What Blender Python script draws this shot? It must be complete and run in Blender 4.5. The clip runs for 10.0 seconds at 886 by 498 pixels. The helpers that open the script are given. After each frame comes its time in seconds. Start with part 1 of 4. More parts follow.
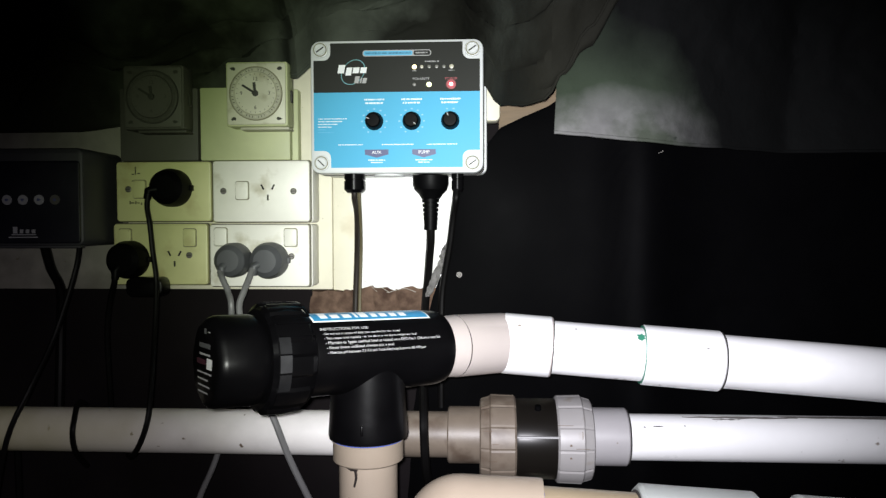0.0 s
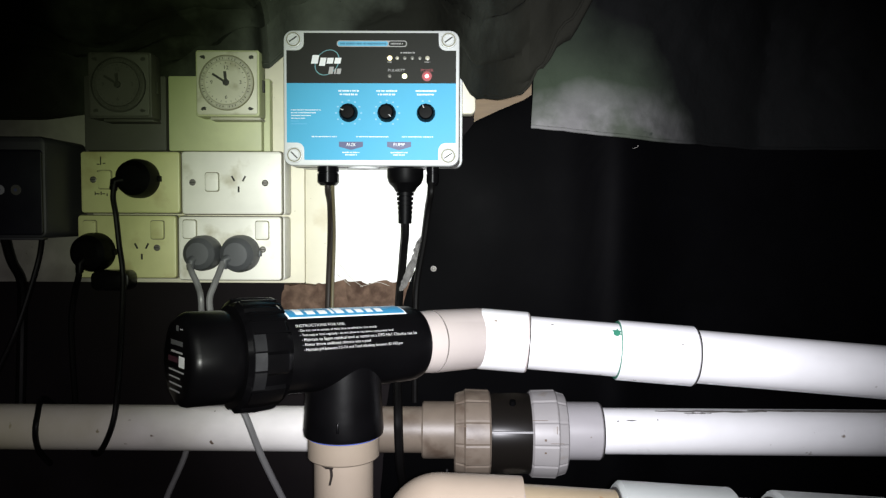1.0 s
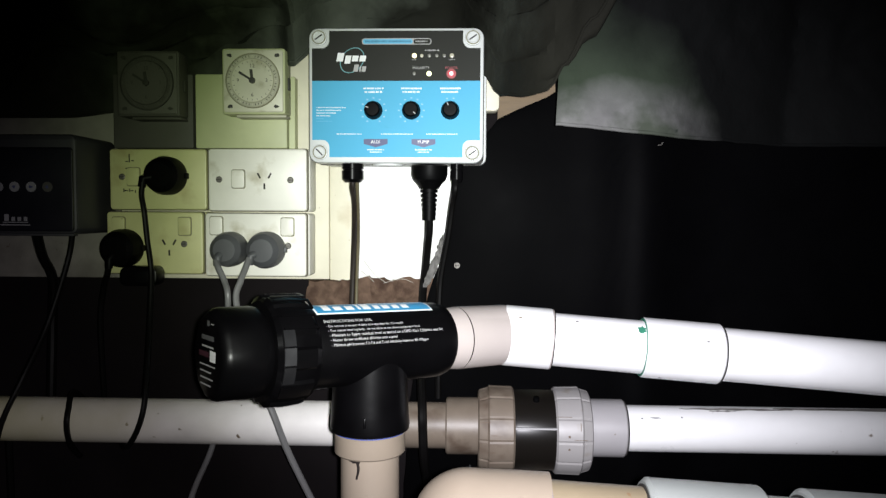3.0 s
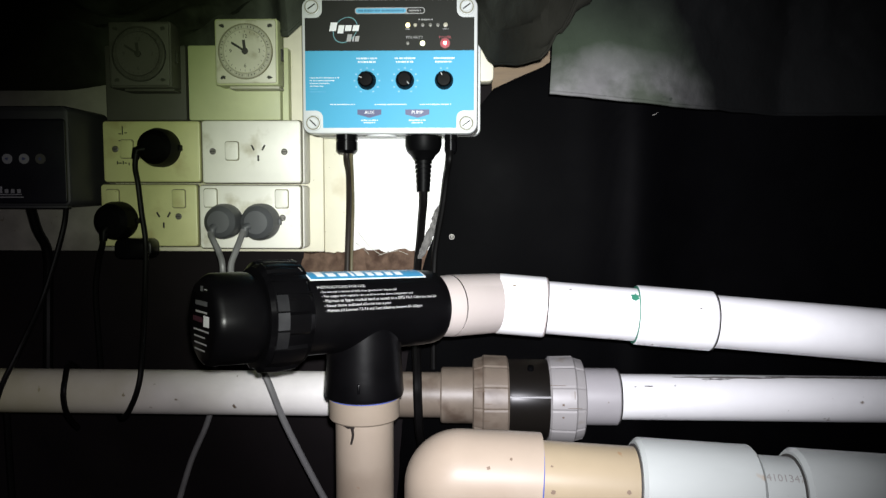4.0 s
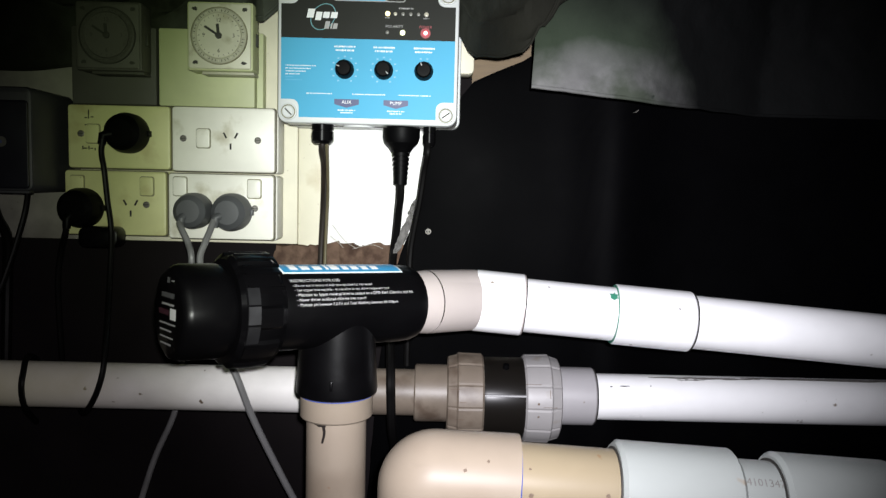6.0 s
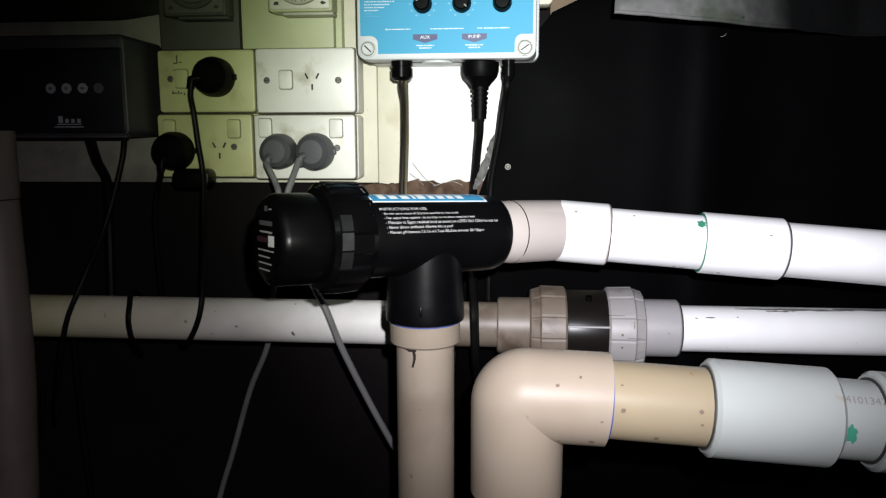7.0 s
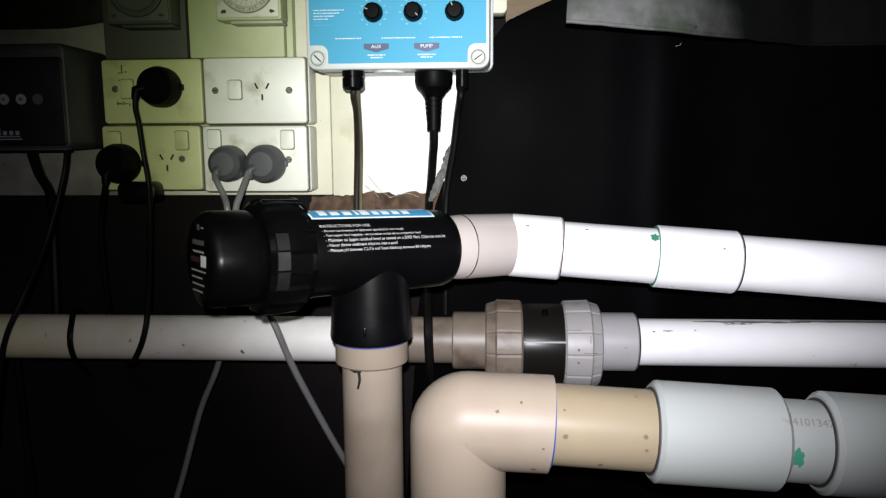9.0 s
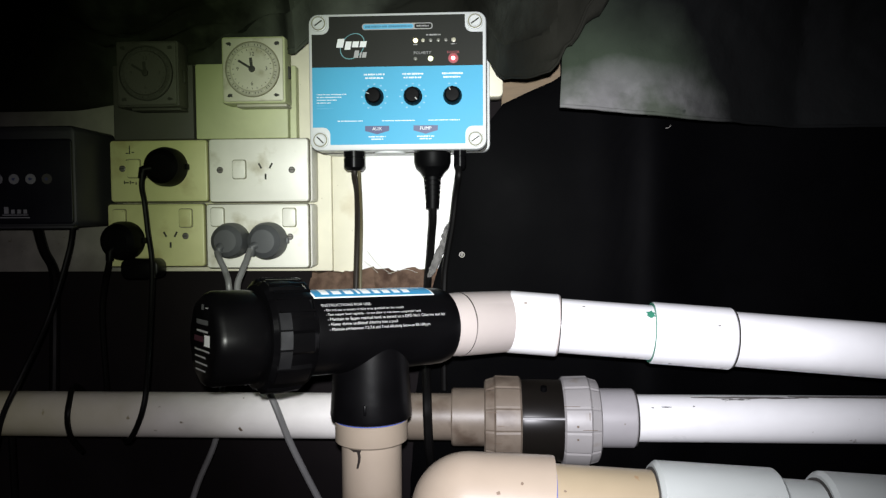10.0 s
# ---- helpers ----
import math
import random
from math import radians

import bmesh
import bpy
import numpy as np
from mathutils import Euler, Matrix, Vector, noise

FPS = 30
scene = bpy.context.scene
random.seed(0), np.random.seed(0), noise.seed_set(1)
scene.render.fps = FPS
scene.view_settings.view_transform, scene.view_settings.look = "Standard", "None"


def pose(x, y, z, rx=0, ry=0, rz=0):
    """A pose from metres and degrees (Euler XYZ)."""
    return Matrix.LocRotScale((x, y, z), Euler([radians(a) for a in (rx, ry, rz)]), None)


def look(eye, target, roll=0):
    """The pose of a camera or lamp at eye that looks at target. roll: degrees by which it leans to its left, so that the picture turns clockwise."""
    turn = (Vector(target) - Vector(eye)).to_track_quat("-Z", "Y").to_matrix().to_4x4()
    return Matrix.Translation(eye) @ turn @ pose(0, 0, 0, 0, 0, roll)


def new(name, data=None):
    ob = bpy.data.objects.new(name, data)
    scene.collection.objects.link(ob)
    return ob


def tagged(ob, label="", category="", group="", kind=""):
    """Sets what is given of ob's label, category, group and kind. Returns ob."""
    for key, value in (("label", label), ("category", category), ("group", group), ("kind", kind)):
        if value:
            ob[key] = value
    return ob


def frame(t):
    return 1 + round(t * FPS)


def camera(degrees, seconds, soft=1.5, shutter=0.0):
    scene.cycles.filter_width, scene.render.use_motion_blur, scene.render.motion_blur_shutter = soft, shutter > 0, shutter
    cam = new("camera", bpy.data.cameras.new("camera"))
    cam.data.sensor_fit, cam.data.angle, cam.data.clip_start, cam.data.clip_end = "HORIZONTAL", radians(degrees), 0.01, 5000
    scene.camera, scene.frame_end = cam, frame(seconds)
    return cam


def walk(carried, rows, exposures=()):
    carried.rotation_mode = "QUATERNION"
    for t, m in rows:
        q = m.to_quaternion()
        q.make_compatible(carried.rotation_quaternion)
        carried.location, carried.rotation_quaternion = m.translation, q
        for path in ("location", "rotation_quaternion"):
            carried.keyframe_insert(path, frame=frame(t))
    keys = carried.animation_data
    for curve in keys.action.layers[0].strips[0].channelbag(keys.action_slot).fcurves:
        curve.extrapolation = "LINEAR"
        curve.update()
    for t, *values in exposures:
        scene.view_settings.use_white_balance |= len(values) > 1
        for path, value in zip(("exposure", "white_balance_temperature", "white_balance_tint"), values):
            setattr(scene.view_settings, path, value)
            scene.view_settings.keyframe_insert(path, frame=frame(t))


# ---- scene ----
cam = camera(62.6, 10.0, soft=1.3, shutter=0.5)
PATH = [
    (0, (0.0871, -0.8591, 0.7240), (-0.0197, 1.1369, 0.6564), -0.15),
    (0.5, (0.0820, -0.8548, 0.7291), (0.0315, 1.1426, 0.6414), -0.18),
    (1, (0.0779, -0.8524, 0.7277), (0.0620, 1.1454, 0.6342), 0.24),
    (1.5, (0.0696, -0.8571, 0.7316), (0.0741, 1.1417, 0.6614), 0.41),
    (2, (0.0755, -0.8552, 0.7298), (0.0367, 1.1420, 0.6307), -0.21),
    (2.5, (0.0721, -0.8543, 0.7267), (-0.0072, 1.1410, 0.6157), -0.73),
    (2.7, (0.0719, -0.8570, 0.7281), (-0.0011, 1.1398, 0.6415), 0.33),
    (3.8, (0.0683, -0.8520, 0.7206), (0.0264, 1.1399, 0.5455), -0.25),
    (4, (0.0753, -0.8576, 0.7151), (0.0161, 1.1358, 0.5639), 0.09),
    (4.5, (0.0685, -0.8454, 0.7125), (0.0797, 1.1512, 0.5978), 0.25),
    (5, (0.0748, -0.8524, 0.7242), (0.0750, 1.1462, 0.6475), 1.44),
    (5.2, (0.0711, -0.8476, 0.7216), (0.1039, 1.1486, 0.6020), 1.53),
    (6.3, (0.0701, -0.8420, 0.7028), (0.0608, 1.1481, 0.5042), 1.10),
    (6.5, (0.0680, -0.8458, 0.6882), (-0.0084, 1.1370, 0.4378), 0.39),
    (7, (0.0574, -0.8514, 0.6945), (-0.1116, 1.1196, 0.4000), -0.13),
    (7.5, (0.0672, -0.8482, 0.6955), (-0.1148, 1.1198, 0.3890), -0.87),
    (8, (0.0739, -0.8395, 0.6972), (-0.0596, 1.1341, 0.4020), -0.84),
    (8.5, (0.0773, -0.8315, 0.6998), (-0.0315, 1.1499, 0.4500), -0.30),
    (9, (0.0819, -0.8300, 0.7011), (-0.0272, 1.1472, 0.4200), -0.34),
    (9.5, (0.0855, -0.8376, 0.7069), (-0.0404, 1.1566, 0.6230), -0.63),
    (10, (0.0799, -0.8411, 0.7094), (-0.0188, 1.1543, 0.6183), -0.40),
]
walk(cam, [(t, look(eye, goal, roll)) for t, eye, goal, roll in PATH],
     exposures=[(0, 0.20), (2.5, 0.14), (4.5, 0.20), (5.2, 0.18), (6.5, 0.03), (8.5, -0.02), (10, 0.07)])

# ---- world and light: a small hand torch beside the lens in a closed, dark enclosure ----
world = bpy.data.worlds.new("dark_enclosure")
world.use_nodes = True
world.node_tree.nodes["Background"].inputs[0].default_value = (0.5, 0.55, 0.6, 1)
world.node_tree.nodes["Background"].inputs[1].default_value = 0.002
scene.world = world


def torch(name, power, degrees, blend, colour, eye, goal, radius=0.004):
    data = bpy.data.lights.new(name, "SPOT")
    data.energy, data.spot_size, data.spot_blend, data.color = power, radians(degrees), blend, colour
    data.shadow_soft_size = radius
    ob = new(name, data)
    ob.matrix_world = look(eye, goal)
    return ob


TORCH = (0.082, -0.862, 0.731)
torch("torch_core", 44.0, 63, 1.0, (0.97, 0.96, 1.04), TORCH, (0.180, 0.0, 0.664))
torch("torch_spill", 9.0, 47, 1.0, (0.80, 1.0, 0.54), (0.080, -0.863, 0.732), (-0.08, 0.0, 0.77))
torch("torch_halo", 8.0, 98, 1.0, (1.0, 0.94, 0.98), (0.081, -0.861, 0.729), (-0.25, -0.30, 0.26))


# ---- materials ----
def surface(name, colour, rough=0.5, metal=0.0, var=0.25, scale=40.0, bump=0.1, stain=None, stain_scale=9.0,
            stain_at=0.62, bump_scale=None, spec=0.5, stretch=(1, 1, 1), speck=None, speck_scale=160.0, speck_at=0.7):
    """Two scales of colour change, optional stains and specks, and a fine relief."""
    m = bpy.data.materials.new(name)
    m.use_nodes = True
    nt = m.node_tree
    n, l = nt.nodes, nt.links
    b = n["Principled BSDF"]
    b.inputs["Metallic"].default_value = metal
    b.inputs["Specular IOR Level"].default_value = spec
    tc = n.new("ShaderNodeTexCoord")
    mp = n.new("ShaderNodeMapping")
    mp.inputs["Scale"].default_value = stretch
    l.new(tc.outputs["Object"], mp.inputs["Vector"])

    def noise_tex(sc, detail=5.0):
        t = n.new("ShaderNodeTexNoise")
        t.inputs["Scale"].default_value, t.inputs["Detail"].default_value = sc, detail
        l.new(mp.outputs["Vector"], t.inputs["Vector"])
        return t.outputs["Fac"]

    def mix(fac, a, c):
        x = n.new("ShaderNodeMix")
        x.data_type = "RGBA"
        for sock, v in ((x.inputs[0], fac), (x.inputs[6], a), (x.inputs[7], c)):
            if isinstance(v, bpy.types.NodeSocket):
                l.new(v, sock)
            else:
                sock.default_value = v
        return x.outputs[2]

    def ramp(v, lo, hi):
        r = n.new("ShaderNodeMapRange")
        r.inputs[1].default_value, r.inputs[2].default_value = lo, hi
        l.new(v, r.inputs[0])
        return r.outputs[0]

    dark = tuple(c * (1 - var) for c in colour) + (1,)
    light = tuple(min(1, c * (1 + var * 0.5)) for c in colour) + (1,)
    col = mix(ramp(noise_tex(scale), 0.3, 0.7), dark, light)
    col = mix(ramp(noise_tex(scale * 0.12, 3), 0.35, 0.75), col, tuple(colour) + (1,))
    if stain:
        col = mix(ramp(noise_tex(stain_scale, 7), stain_at, stain_at + 0.16), col, tuple(stain) + (1,))
    if speck:
        col = mix(ramp(noise_tex(speck_scale, 2), speck_at, speck_at + 0.04), col, tuple(speck) + (1,))
    l.new(col, b.inputs["Base Color"])
    r = n.new("ShaderNodeMapRange")
    r.inputs[3].default_value, r.inputs[4].default_value = max(0.02, rough - 0.08), min(1, rough + 0.1)
    l.new(noise_tex(scale * 0.5, 4), r.inputs[0])
    l.new(r.outputs[0], b.inputs["Roughness"])
    if bump:
        bp = n.new("ShaderNodeBump")
        bp.inputs["Strength"].default_value, bp.inputs["Distance"].default_value = bump, 0.002
        l.new(noise_tex(bump_scale or scale * 2, 6), bp.inputs["Height"])
        l.new(bp.outputs["Normal"], b.inputs["Normal"])
    return m


def glow(name, colour, power):
    m = bpy.data.materials.new(name)
    m.use_nodes = True
    b = m.node_tree.nodes["Principled BSDF"]
    b.inputs["Base Color"].default_value = tuple(colour) + (1,)
    b.inputs["Emission Color"].default_value = tuple(colour) + (1,)
    b.inputs["Emission Strength"].default_value = power
    return m


def clear_plastic(name, colour, rough):
    m = bpy.data.materials.new(name)
    m.use_nodes = True
    b = m.node_tree.nodes["Principled BSDF"]
    b.inputs["Base Color"].default_value = tuple(colour) + (1,)
    b.inputs["Transmission Weight"].default_value = 0.9
    b.inputs["Roughness"].default_value = rough
    b.inputs["IOR"].default_value = 1.3
    return m


PVC_WHITE = surface("white_pvc", (0.80, 0.80, 0.80), 0.3, var=0.05, bump=0.03, speck=(0.22, 0.18, 0.14), speck_scale=70, speck_at=0.74)
PVC_DULL = surface("dull_white_pvc", (0.31, 0.30, 0.305), 0.4, var=0.08, bump=0.05, stain=(0.24, 0.21, 0.18), stain_scale=20, stain_at=0.64, speck=(0.15, 0.11, 0.08), speck_scale=90, speck_at=0.74)
# cream pvc of the upright pipe, darkened so its colour holds the shade
PVC_SHADED = surface("shaded_cream_pvc", (0.085, 0.068, 0.060), 0.5, var=0.2, bump=0.06, stain=(0.05, 0.04, 0.034))
PVC_AGED = surface("aged_white_pvc", (0.78, 0.76, 0.74), 0.36, var=0.12, bump=0.05, stain=(0.45, 0.38, 0.28), stain_at=0.6,
                   speck=(0.15, 0.11, 0.08), speck_scale=90, speck_at=0.72)
PVC_CREAM = surface("cream_pvc", (0.232, 0.193, 0.148), 0.42, spec=0.2, var=0.06, bump=0.03, stain=(0.20, 0.16, 0.12), stain_at=0.6,
                    speck=(0.25, 0.15, 0.09), speck_scale=45, speck_at=0.735)
PVC_RISER = surface("drawn_cream_pvc", (0.275, 0.230, 0.178), 0.36, spec=0.4, var=0.06, bump=0.02, stain=(0.20, 0.16, 0.12), stain_at=0.6,
                    speck=(0.2, 0.13, 0.08), speck_scale=60, speck_at=0.74)
PVC_TAN = surface("tan_pvc", (0.215, 0.176, 0.115), 0.36, spec=0.22, var=0.06, bump=0.03, speck=(0.20, 0.13, 0.07), speck_scale=110, speck_at=0.735)
PVC_PALE = surface("pale_grey_pvc", (0.262, 0.278, 0.264), 0.36, spec=0.22, var=0.05, bump=0.03, speck=(0.25, 0.22, 0.18), speck_scale=60, speck_at=0.75)
PVC_ELBOW = surface("pinkish_white_pvc", (0.40, 0.355, 0.335), 0.32, var=0.05, bump=0.03)
NUT_DIRTY = surface("dirty_white_nut_plastic", (0.150, 0.122, 0.094), 0.45, var=0.2, stain=(0.085, 0.062, 0.045), stain_scale=30, stain_at=0.55, bump=0.15)
NUT_CLEAN = surface("grimy_white_nut_plastic", (0.265, 0.255, 0.25), 0.42, var=0.12, stain=(0.2, 0.175, 0.145), stain_scale=40, stain_at=0.63, bump=0.1)
BLACK_PLASTIC = surface("black_moulded_plastic", (0.0017, 0.0016, 0.0019), 0.32, var=0.3, bump=0.06, stain=(0.005, 0.005, 0.005), spec=0.16)
BLACK_MATT = surface("black_matt_plastic", (0.0016, 0.0016, 0.0018), 0.45, var=0.3, bump=0.08, spec=0.06)
BLACK_CORD = surface("black_cord_rubber", (0.0032, 0.0030, 0.0030), 0.35, var=0.3, bump=0.05, spec=0.22)
BROWN_CORD = surface("brown_black_cord", (0.016, 0.012, 0.009), 0.5, var=0.5, bump=0.1, spec=0.3)
TAN_CORD = surface("olive_tan_cord", (0.10, 0.085, 0.045), 0.5, var=0.4, bump=0.1)
GREY_CORD = surface("grey_cord_vinyl", (0.16, 0.16, 0.16), 0.45, var=0.2, bump=0.05)
GREY_PLUG = surface("grey_plug_vinyl", (0.065, 0.068, 0.072), 0.5, var=0.15, bump=0.08)
PLATE_WHITE = surface("grubby_white_switch_plastic", (0.76, 0.75, 0.68), 0.4, var=0.08, stain=(0.43, 0.40, 0.29), stain_scale=25, stain_at=0.57, bump=0.03,
                      speck=(0.2, 0.17, 0.12), speck_scale=220, speck_at=0.76)
PLATE_YELLOW = surface("yellowed_switch_plastic", (0.57, 0.57, 0.29), 0.42, var=0.12, stain=(0.42, 0.38, 0.18), stain_scale=22, stain_at=0.55, bump=0.04,
                       speck=(0.15, 0.12, 0.07), speck_scale=200, speck_at=0.74)
BLOCK_GREY = surface("grey_mounting_block_plastic", (0.58, 0.57, 0.52), 0.5, var=0.15, stain=(0.25, 0.24, 0.2), stain_scale=20, bump=0.05)
GRIME = surface("brown_grime_line", (0.09, 0.08, 0.05), 0.7, var=0.3, bump=0)
SEAM = surface("greyed_switch_joint", (0.20, 0.19, 0.12), 0.7, var=0.4, bump=0)
SLOT_DARK = surface("dark_slot", (0.02, 0.018, 0.015), 0.7, var=0.2, bump=0)
SCREW = surface("tarnished_steel_screw", (0.20, 0.19, 0.175), 0.5, metal=0.7, var=0.3, bump=0.1)
BOARD_WHITE = surface("white_painted_board", (0.80, 0.80, 0.78), 0.55, var=0.05, bump=0.06, speck=(0.3, 0.25, 0.18), speck_scale=120, speck_at=0.76)
BOARD_CREAM = surface("cream_painted_board", (0.66, 0.63, 0.50), 0.55, var=0.08, bump=0.08, stain=(0.5, 0.44, 0.3), stain_scale=16, stain_at=0.62,
                      speck=(0.2, 0.15, 0.08), speck_scale=150, speck_at=0.73)
# cream board again, stained and lowered in tone to paint in shade
BOARD_SHADED = surface("shaded_cream_board", (0.22, 0.21, 0.185), 0.6, var=0.25, bump=0.1, stain=(0.12, 0.11, 0.095), stain_scale=12, stain_at=0.52,
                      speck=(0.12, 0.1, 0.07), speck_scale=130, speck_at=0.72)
CASE_CREAM = surface("yellowed_timer_case", (0.46, 0.49, 0.28), 0.5, var=0.1, bump=0.05, stain=(0.4, 0.38, 0.24), stain_scale=18)
DIAL = surface("ivory_timer_face", (0.56, 0.55, 0.44), 0.4, var=0.12, bump=0.03, stain=(0.34, 0.32, 0.22), stain_scale=45, stain_at=0.56)
DIAL_RING = surface("ivory_dial_ring", (0.43, 0.42, 0.33), 0.5, var=0.15, bump=0.05)
# left timer's cream case and face with the tarp's shade put into the colour
CASE_SHADED = surface("shaded_timer_case", (0.058, 0.056, 0.050), 0.6, var=0.2, bump=0.06, stain=(0.04, 0.037, 0.032), stain_scale=18)
DIAL_DIM = surface("shaded_dial_dark_button", (0.075, 0.072, 0.066), 0.55, var=0.2, bump=0.03, stain=(0.04, 0.037, 0.034), stain_scale=30)
INK = surface("faded_black_print", (0.03, 0.03, 0.025), 0.6, var=0.3, bump=0)
BOX_GREY = surface("light_grey_enclosure_plastic", (0.58, 0.60, 0.60), 0.4, var=0.06, bump=0.05, stain=(0.42, 0.42, 0.4), stain_scale=30, stain_at=0.66)
# two greys for the highlight painted on the cell's black nut
NUT_HIGHLIGHT = surface("black_plastic_highlight", (0.028, 0.028, 0.030), 0.4, var=0.6, bump=0.1)
HIGHLIGHT_DIM = surface("black_plastic_dim_highlight", (0.008, 0.008, 0.009), 0.4, var=0.5, bump=0.1)
FACE_BLUE = surface("sky_blue_fascia_print", (0.066, 0.345, 0.545), 0.5, var=0.06, scale=20, bump=0.02, spec=0.2)
FACE_BLACK = surface("charcoal_fascia_print", (0.019, 0.020, 0.017), 0.55, var=0.1, bump=0.02, spec=0.15)
PRINT_WHITE = surface("white_print", (0.75, 0.77, 0.78), 0.5, var=0.05, bump=0)
PRINT_GREY = surface("grey_print", (0.34, 0.34, 0.34), 0.5, var=0.1, bump=0)
PRINT_SOFT = surface("soft_white_print", (0.42, 0.42, 0.42), 0.5, var=0.15, bump=0)
PRINT_DIM = surface("dim_grey_print", (0.085, 0.085, 0.088), 0.5, var=0.2, bump=0)
PRINT_STEEL = surface("steel_blue_print", (0.03, 0.16, 0.27), 0.5, var=0.1, bump=0)
PRINT_FAINT = surface("pale_blue_print", (0.22, 0.46, 0.62), 0.5, var=0.1, bump=0)
PRINT_TEAL = surface("teal_print", (0.12, 0.30, 0.33), 0.5, var=0.1, bump=0)
PRINT_CYAN = surface("cyan_print", (0.10, 0.40, 0.62), 0.5, var=0.1, bump=0)
PRINT_NAVY = surface("navy_print", (0.06, 0.07, 0.16), 0.5, var=0.1, bump=0)
PRINT_RED = surface("dull_red_print", (0.30, 0.05, 0.06), 0.5, var=0.1, bump=0)
PRINT_PINK = surface("dull_magenta_print", (0.045, 0.012, 0.02), 0.5, var=0.1, bump=0)
LABEL_BLUE = surface("blue_label_vinyl", (0.03, 0.22, 0.42), 0.35, var=0.12, bump=0.02)
LED_WARM = glow("lit_amber_led", (1.0, 0.85, 0.45), 2.2)
LED_GREEN = glow("lit_yellow_green_led", (0.95, 1.0, 0.6), 2.0)
LED_RED = glow("lit_red_led", (1.0, 0.02, 0.05), 1.6)
LED_CORE = glow("lit_led_core", (1.0, 0.75, 0.75), 2.0)
LED_DIM = surface("pale_unlit_led", (0.45, 0.43, 0.34), 0.3, var=0.1, bump=0)
LED_OFF = surface("unlit_led", (0.18, 0.18, 0.16), 0.3, var=0.1, bump=0)
NAVY_PANEL = surface("dark_navy_fascia", (0.0055, 0.0055, 0.010), 0.35, var=0.2, bump=0.02)
CASE_GREY = surface("dull_grey_controller_case", (0.034, 0.034, 0.039), 0.5, var=0.1, bump=0.05)
BUTTON = surface("pale_button_print", (0.26, 0.26, 0.28), 0.5, var=0.2, bump=0)
LINER = surface("black_liner", (0.0080, 0.0064, 0.0070), 0.8, var=0.3, bump=0.2, scale=14, spec=0.08)
SHEET = surface("black_plastic_sheet", (0.0010, 0.0010, 0.0012), 0.5, var=0.25, bump=0.08, scale=25, stain=(0.0014, 0.0014, 0.0017), stain_scale=6, spec=0.012,
                speck=(0.05, 0.05, 0.05), speck_scale=60, speck_at=0.8)
TARP = surface("dark_grey_green_tarp", (0.066, 0.074, 0.060), 0.85, var=0.55, scale=22, bump=0.6, bump_scale=90, stain=(0.012, 0.013, 0.010), stain_scale=9, stain_at=0.45, spec=0.15)
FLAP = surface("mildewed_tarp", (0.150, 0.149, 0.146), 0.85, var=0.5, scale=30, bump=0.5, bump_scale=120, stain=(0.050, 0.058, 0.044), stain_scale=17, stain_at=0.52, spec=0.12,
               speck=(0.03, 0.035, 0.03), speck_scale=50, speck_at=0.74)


def tone_outside(m, centre, size, colour, scale):
    """Blends in mildew, grime or painted dark outside a ragged, cloudy patch round centre."""
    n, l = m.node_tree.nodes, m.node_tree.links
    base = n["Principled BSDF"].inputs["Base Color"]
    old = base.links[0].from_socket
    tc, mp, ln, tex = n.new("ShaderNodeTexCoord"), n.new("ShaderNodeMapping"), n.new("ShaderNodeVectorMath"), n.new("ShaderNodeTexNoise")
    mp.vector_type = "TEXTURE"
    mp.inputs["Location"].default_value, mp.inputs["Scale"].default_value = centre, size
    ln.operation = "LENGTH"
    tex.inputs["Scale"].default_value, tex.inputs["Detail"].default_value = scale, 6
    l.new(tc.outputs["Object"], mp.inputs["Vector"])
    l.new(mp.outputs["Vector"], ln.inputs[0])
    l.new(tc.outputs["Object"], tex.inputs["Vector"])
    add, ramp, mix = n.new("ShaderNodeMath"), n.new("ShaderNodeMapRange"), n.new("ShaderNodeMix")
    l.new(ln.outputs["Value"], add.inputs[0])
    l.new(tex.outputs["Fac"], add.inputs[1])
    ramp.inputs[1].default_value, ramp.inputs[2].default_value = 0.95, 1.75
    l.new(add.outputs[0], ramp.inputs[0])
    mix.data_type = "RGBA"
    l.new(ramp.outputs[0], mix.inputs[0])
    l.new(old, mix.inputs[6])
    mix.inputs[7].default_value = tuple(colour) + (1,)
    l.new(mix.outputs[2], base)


tone_outside(PVC_AGED, (0.05, -0.07, 0.49), (0.42, 1.0, 0.2), (0.38, 0.36, 0.22), 9.0)
tone_outside(FLAP, (0.205, -0.1, 0.800), (0.19, 0.4, 0.050), (0.027, 0.037, 0.024), 17.0)
# light falloff painted as near-black cloth round the pale corner
tone_outside(FLAP, (0.205, -0.1, 0.820), (0.105, 0.3, 0.095), (0.0026, 0.0029, 0.0029), 12.0)
# folded tarp: browner and darker away from its middle
tone_outside(TARP, (-0.14, 0.0, 0.955), (0.26, 0.6, 0.13), (0.010, 0.010, 0.007), 9.0)
EARTH = surface("brown_rusty_brick", (0.12, 0.078, 0.056), 0.9, var=0.6, scale=90, bump=0.9, bump_scale=160, stain=(0.05, 0.03, 0.022), stain_scale=40, stain_at=0.5, spec=0.1)
PLY = surface("tan_plywood", (0.17, 0.12, 0.07), 0.7, var=0.3, scale=30, bump=0.15, stretch=(1, 1, 6))
PAPER = surface("torn_grey_paper", (0.15, 0.145, 0.14), 0.9, var=0.5, scale=120, bump=0.6, spec=0.1)
WEB = surface("dusty_cobweb", (0.45, 0.43, 0.38), 0.9, var=0.2, bump=0)
